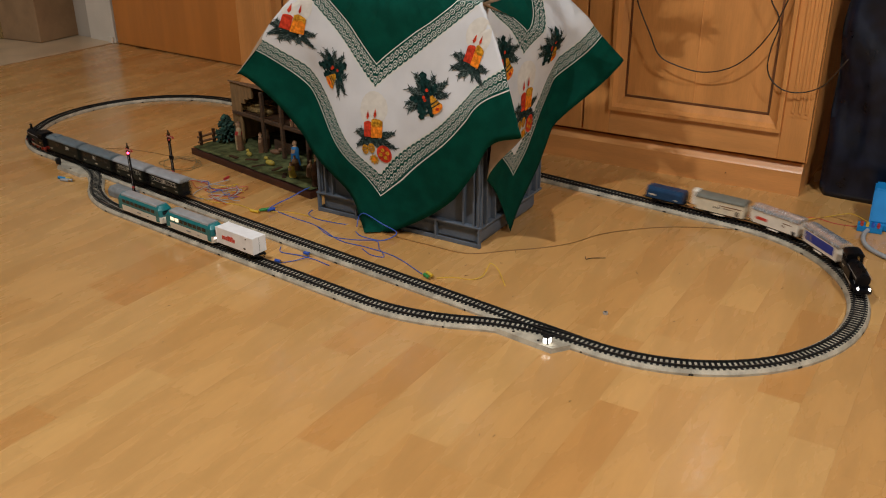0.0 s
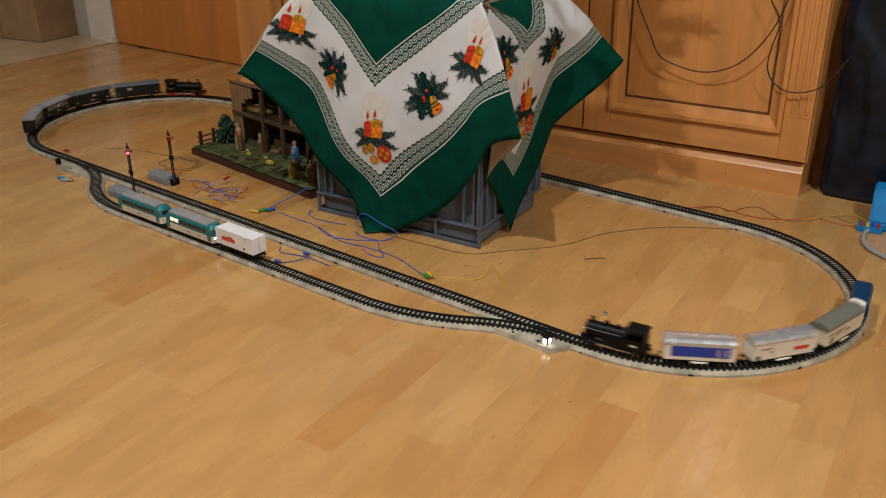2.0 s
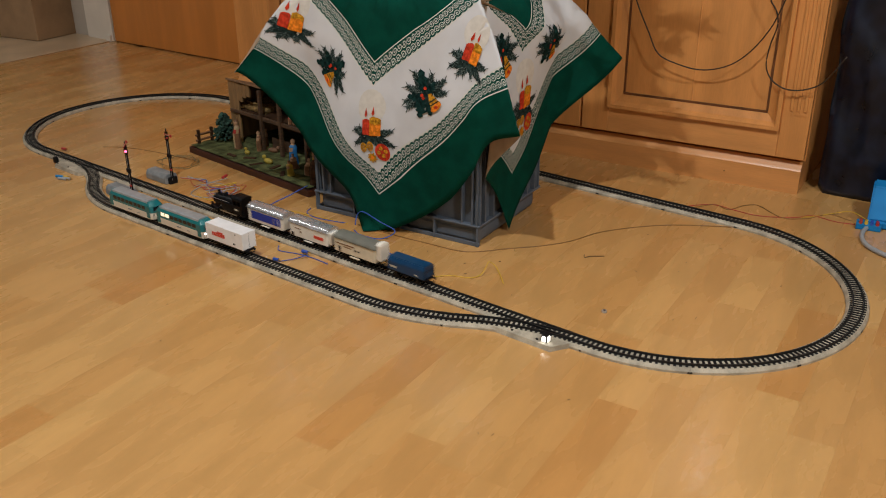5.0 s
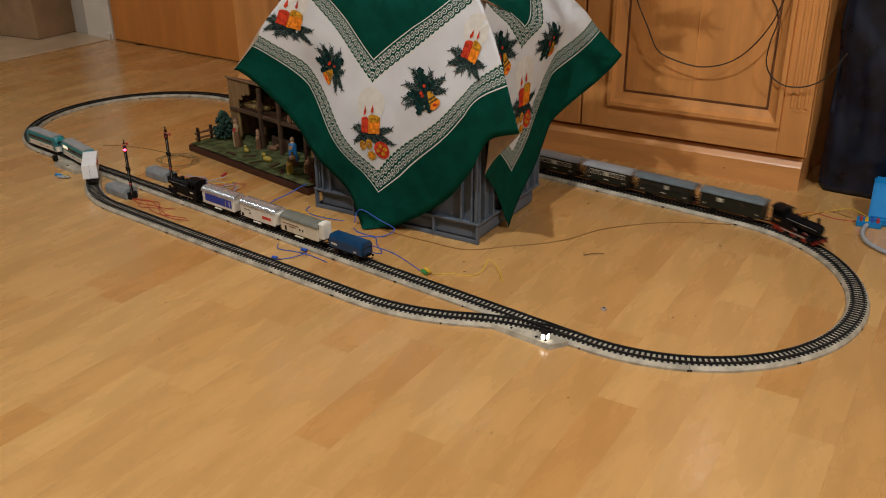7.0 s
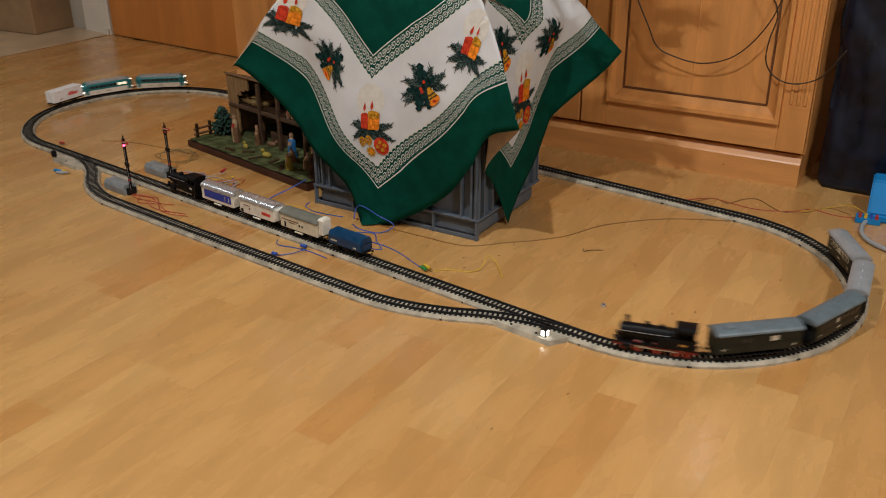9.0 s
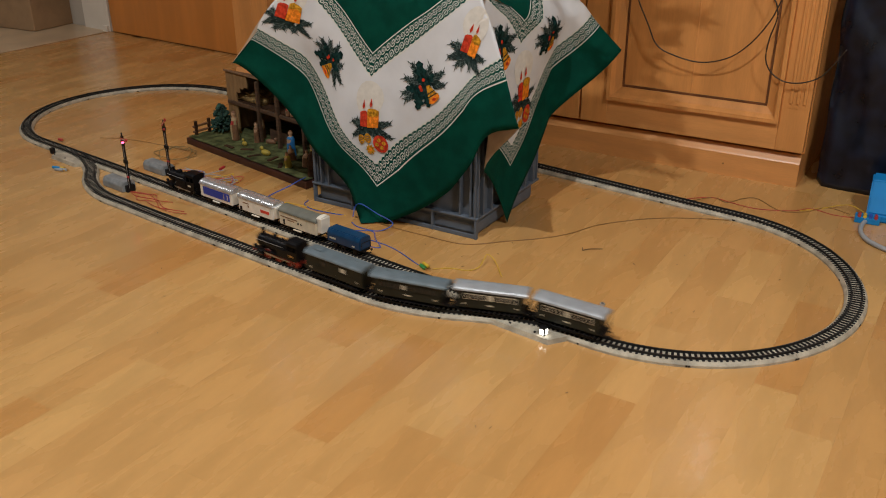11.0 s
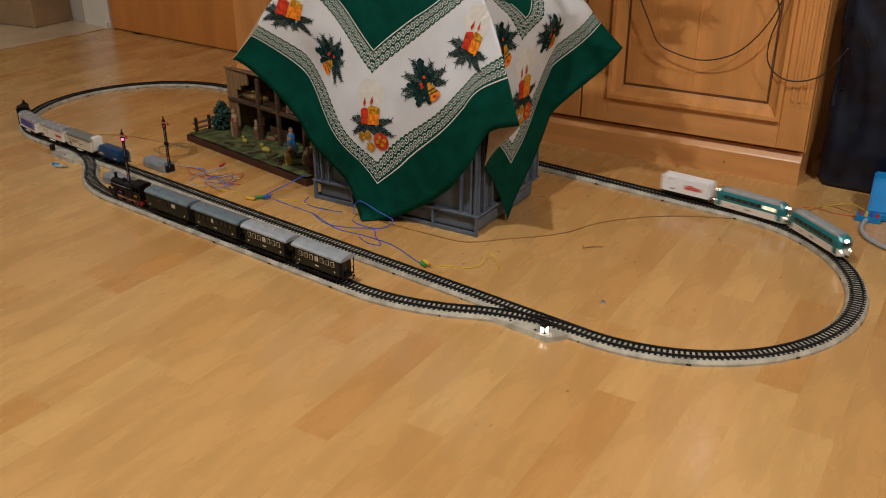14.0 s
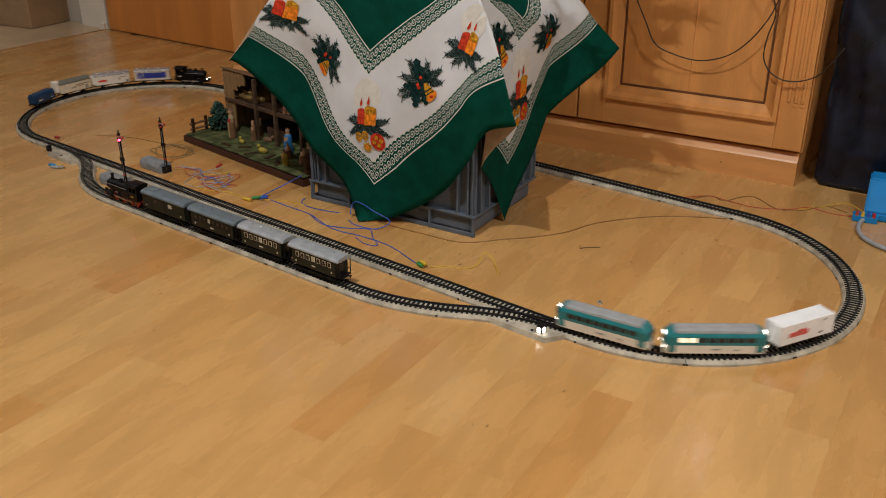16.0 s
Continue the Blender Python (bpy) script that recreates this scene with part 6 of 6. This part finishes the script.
    for j in range(nz + 1):
        z = hg * j / nz
        row = []
        for side in (0, 1):
            for i in range(nx + 1):
                f = i / nx if side == 0 else 1 - i / nx
                bulge = max(0.0, math.sin(math.pi * f)) ** 0.16
                fold = 0.026 * noise.noise(Vector((f * 7.0, z * 5.5, side * 7.0))) + 0.018 * abs(noise.noise(Vector((f * 15 + z * 4, z * 10, side * 3.0 + 5))))
                y = (-1 if side == 0 else 1) * dp / 2 * bulge * (0.8 + 0.2 * math.cos(z * 2)) + fold * min(1, 0.25 + z * 5)
                row.append(b.verts.new((f * wd + 0.02 * noise.noise(Vector((z * 6, f, 2))) * min(1, z * 6), y + dp / 2, z)))
        ring.append(row)
    m = len(ring[0])
    for r0, r1 in zip(ring, ring[1:]):
        for i in range(m):
            b.faces.new((r0[i], r0[(i + 1) % m], r1[(i + 1) % m], r1[i]))
    b.faces.new(ring[0][::-1])
    b.faces.new(ring[-1])
    bmesh.ops.recalc_face_normals(b, faces=b.faces)
    part("bag_body", b, M["bag"], ob, smooth=True)
    part("seam", box(0.008, 0.004, 1.06, (0.035, 0.05, 0.02), 0.0015), M["bag"], ob)
    # cord hanging down the cabinet door
    dr = (CAB_B - CAB_A).normalized()
    nn = Vector((dr.y, -dr.x, 0))

    def on_door(x, z, out=0.022):
        return tuple(CAB_B + dr * x + nn * out + Vector((0, 0, z)))

    ob = part("cord", tube([on_door(x, z) for x, z in CORD_LOOP], 0.0018), M["wire_black"], smooth=True)
    tagged(ob, "thin dark cord hanging in a wide loop on the cabinet door", "cord", "hanging cords")
    ob = part("cord", tube([on_door(x, z) for x, z in CORD_END], 0.0018), M["wire_black"], smooth=True)
    tagged(ob, "thin dark cord hanging in a wavy line on the cabinet door", "cord", "hanging cords")
    # a screw nut and needles on the floor
    ob = thing("hex_nut", "small bright steel nut lying on the floor", "nut", m=pose(-0.037, -0.222, 0))
    part("nut_ring", cyl(0.0055, 0.005, (0, 0, 0.0025), seg=6, bevel=0.0005), M["steel"], ob)
    part("bore", cyl(0.0028, 0.0008, (0, 0, 0.0048), seg=12), M["chassis"], ob)
    ob = part("twig", tube([(-0.205, -0.012, 0.001), (-0.197, -0.024, 0.001), (-0.188, -0.012, 0.002), (-0.166, 0.008, 0.001)], 0.0009), M["debris"])
    tagged(ob, "small brown twig crumb on the floor", "debris", "floor crumbs")
    rnd = random.Random(31)
    for k in range(34):
        x, y = rnd.uniform(-0.5, 0.3), rnd.uniform(-0.28, 0.3)
        if k > 26:
            x, y = rnd.uniform(-0.9, 0.4), rnd.uniform(-0.9, -0.5)
        a = rnd.uniform(0, 6.28)
        ln = rnd.uniform(0.002, 0.007)
        if CRATE_C.x - 0.3 < x < -0.36 and y > -0.2:
            continue
        ob = part("fir_needle", tube([(x, y, 0.0007), (x + ln * math.cos(a), y + ln * math.sin(a), 0.0008)], 0.0006, 4, curve=False), M["debris"])
        tagged(ob, "tiny dry brown fir needle on the floor", "debris", "floor crumbs")


def build_fir_tree():
    """The fir that stands on the covered crate; only its shade is seen."""
    ob = thing("fir_tree", "green fir tree standing on the covered crate", "tree", m=pose(CRATE_C.x, CRATE_C.y, CLOTH_TOP + 0.002, 0, 0, 0))
    part("pot", lathe([(0.07, 0), (0.085, 0.10), (0.09, 0.11), (0.02, 0.11)], 18), M["clay_brown"], ob)
    part("trunk", cyl(0.014, 1.2, (0, 0, 0.70), seg=10, r2=0.004), M["darkwood"], ob)
    b = bmesh.new()
    rnd = random.Random(12)
    verts, faces = [], []
    for k in range(330):
        z = 0.13 + 1.15 * (k / 330)
        a = k * 2.4
        ln = 0.46 * (1 - k / 420) * rnd.uniform(0.6, 1.12) + 0.04
        d = Vector((math.cos(a), math.sin(a), 0.12))
        if d.y < -0.2:
            ln *= 0.5
        for i in range(int(ln / 0.010)):
            f = i * 0.010
            q = d * f + Vector((0, 0, z - 0.25 * f * f))
            for s in range(12):
                t = rnd.random() * 6.28
                w = Vector((rnd.uniform(-1, 1), rnd.uniform(-1, 1), rnd.uniform(-0.5, 1))).normalized() * 0.038 + d * 0.014
                side = w.cross(d).normalized() * 0.0055
                n0 = len(verts)
                verts += [q - side, q + side, q + w]
                faces.append((n0, n0 + 1, n0 + 2))
    b.free()
    me = bpy.data.meshes.new("crown")
    me.from_pydata(verts, [], faces)
    me.materials.append(M["tree"])
    cr = new("crown", me)
    cr.parent = ob


# ---- movement ----
HEAD_A = [(0, 2.306), (0.5, 2.483), (1, 2.652), (1.5, 2.825), (2, 3.0), (2.5, 3.18), (3, 3.375), (3.5, 3.555), (4, 3.73), (4.5, 3.895), (5, 4.045), (5.5, 4.155), (6, 4.21), (6.3, 4.215), (7, 4.215), (11.1, 4.215), (11.5, 4.243), (12, 4.335), (12.5, 4.505), (13, 4.70), (13.5, 4.90), (14, 5.105), (14.5, 5.30), (15, 5.49), (15.5, 5.69), (16, 5.885)]
HEAD_B = [(0, 1.980), (0.5, 2.206), (1, 2.42), (1.5, 2.635), (2, 2.85), (2.5, 3.07), (3, 3.29), (3.5, 3.527), (4, 3.768), (6.3, 4.772), (6.5, 4.867), (7, 5.082), (7.5, 5.297), (8, 5.505), (8.5, 5.720), (9, 5.930), (9.2, 6.012), (11.3, 6.875), (11.5, 6.968), (12, 7.160), (12.5, 7.272), (12.8, 7.28), (14, 7.28), (16, 7.28)]
HEAD_C = [(0, 1.272), (4.2, 1.272), (4.6, 1.274), (5, 1.30), (5.5, 1.42), (6, 1.585), (6.3, 1.705), (6.5, 1.790), (7, 1.985), (7.5, 2.18), (8, 2.40), (8.5, 2.62), (9, 2.845), (9.2, 2.935), (12.5, 4.463), (13, 4.742), (13.5, 4.995), (14, 5.22), (14.5, 5.448), (15, 5.677), (15.5, 5.88), (16, 6.085)]


def glide(table, t):
    """Smooth monotone reading of a table of (seconds, metres)."""
    x = [r[0] for r in table]
    y = [r[1] for r in table]
    i = max(0, min(len(x) - 2, int(np.searchsorted(x, t, side="right")) - 1))

    def slope(k):
        if k == 0 or k == len(x) - 1:
            j = min(k, len(x) - 2)
            return (y[j + 1] - y[j]) / (x[j + 1] - x[j])
        h0, h1 = x[k] - x[k - 1], x[k + 1] - x[k]
        d0, d1 = (y[k] - y[k - 1]) / h0, (y[k + 1] - y[k]) / h1
        if d0 * d1 <= 0:
            return 0.0
        return (h0 + h1) * 3 / ((2 * h1 + h0) / d0 + (h1 + 2 * h0) / d1)

    h = x[i + 1] - x[i]
    f = max(0.0, min(1.0, (t - x[i]) / h))
    return ((2 * f ** 3 - 3 * f * f + 1) * y[i] + (f ** 3 - 2 * f * f + f) * h * slope(i)
            + (-2 * f ** 3 + 3 * f * f) * y[i + 1] + (f ** 3 - f * f) * h * slope(i + 1))


def motions():
    back_in = [(x, y) for x, y in BACK]
    pa = Path(BACK, RIGHT, FRONT, LEFT, back_in)
    pb = Path([(x + 0.0, y) for x, y in FRONT], LEFT, BACK, RIGHT, SIDING, LEFT)
    pc = Path(SIDING, LEFT, BACK, RIGHT, FRONT)
    for train, path, table in ((TRAIN_A, pa, HEAD_A), (TRAIN_B, pb, HEAD_B), (TRAIN_C, pc, HEAD_C)):
        for car, behind, half in train:
            rows = []
            for k in range(161):
                t = k * 0.1
                s = glide(table, t) - behind
                f, r = path.at(s + half), path.at(s - half)
                mid, d = (f + r) / 2, f - r
                rows.append((t, pose(mid.x, mid.y, RAILTOP, 0, 0, math.degrees(math.atan2(d.y, d.x)))))
            walk(car, rows)
    # the semaphore arms
    for (arm, tall), table in zip(ARMS, ARM_TIMES):
        walk(arm, [(t, pose(0.004, -0.0055, tall - 0.006, 0, -a, 0)) for t, a in table])


ARM_TIMES = (
    ((0, 0), (4.4, 0), (4.6, 45), (6.9, 45), (7.1, 0), (16, 0)),
    ((0, 0), (10.8, 0), (11.0, 45), (13.0, 45), (13.2, 0), (16, 0)),
)

build_room()
build_cabinet()
build_hall()
build_crate()
build_cloth()
build_tracks()
build_trains()
build_stable()
signal(-1.312, -0.428, 0.150, True, "black lattice semaphore signal with lit red lamp")
signal(-1.336, -0.288, 0.146, False, "black lattice semaphore signal with red arm")
build_small()
build_fir_tree()


# ---- wooden floor, strip by strip ----
def build_floor():
    slab = part("floor", box(9.2, 4.9, 0.02, (0, 0, -0.026)), M["slab"])
    slab.matrix_basis = room_pose(-1.6, -1.0)
    tagged(slab, "varnished beech strip parquet floor", "floor", kind="structure")
    rnd = random.Random(7)
    wide = 0.0725
    lengths = (0.26, 0.34, 0.42, 0.50)
    meshes = {}

    def strip_bm(b, ln, u=0.0, v=0.0):
        g = 0.00003
        hw, hl = wide / 2 - g, ln / 2 - g
        ends = ((-1, -1), (1, -1), (1, 1), (-1, 1))
        lo = [b.verts.new((u + sx * hw, v + sy * hl, -0.0055)) for sx, sy in ends]
        hi = [b.verts.new((u + sx * hw, v + sy * hl, 0)) for sx, sy in ends]
        for i in range(4):
            b.faces.new((lo[i], lo[(i + 1) % 4], hi[(i + 1) % 4], hi[i]))
        b.faces.new(hi)

    for ln in lengths:
        b = bmesh.new()
        strip_bm(b, ln)
        me = bpy.data.meshes.new("strip")
        b.to_mesh(me)
        b.free()
        me.materials.append(M["strip"])
        meshes[ln] = me
    far = bmesh.new()
    inv = slab.matrix_basis.inverted()
    n_single = 0
    for i in range(int(9.0 / wide)):
        u = -6.05 + wide * (i + 0.5)
        v = -3.46
        while v < 1.02:
            ln = rnd.choice(lengths)
            if v + ln > 1.27:
                ln = 0.26
            mid = v + ln / 2
            if -0.95 < u < 0.62 and -1.55 < mid < 0.42 and n_single < 300:
                ob = new("strip", meshes[ln])
                ob.parent = slab
                ob.matrix_basis = inv @ room_pose(u, mid)
                n_single += 1
            else:
                q = inv @ (E * u + N * mid)
                strip_bm(far, ln, q.x, q.y)
            v += ln
    tagged(part("strips_beyond", far, M["strip_far"], slab), kind="stuff")


build_floor()
motions()
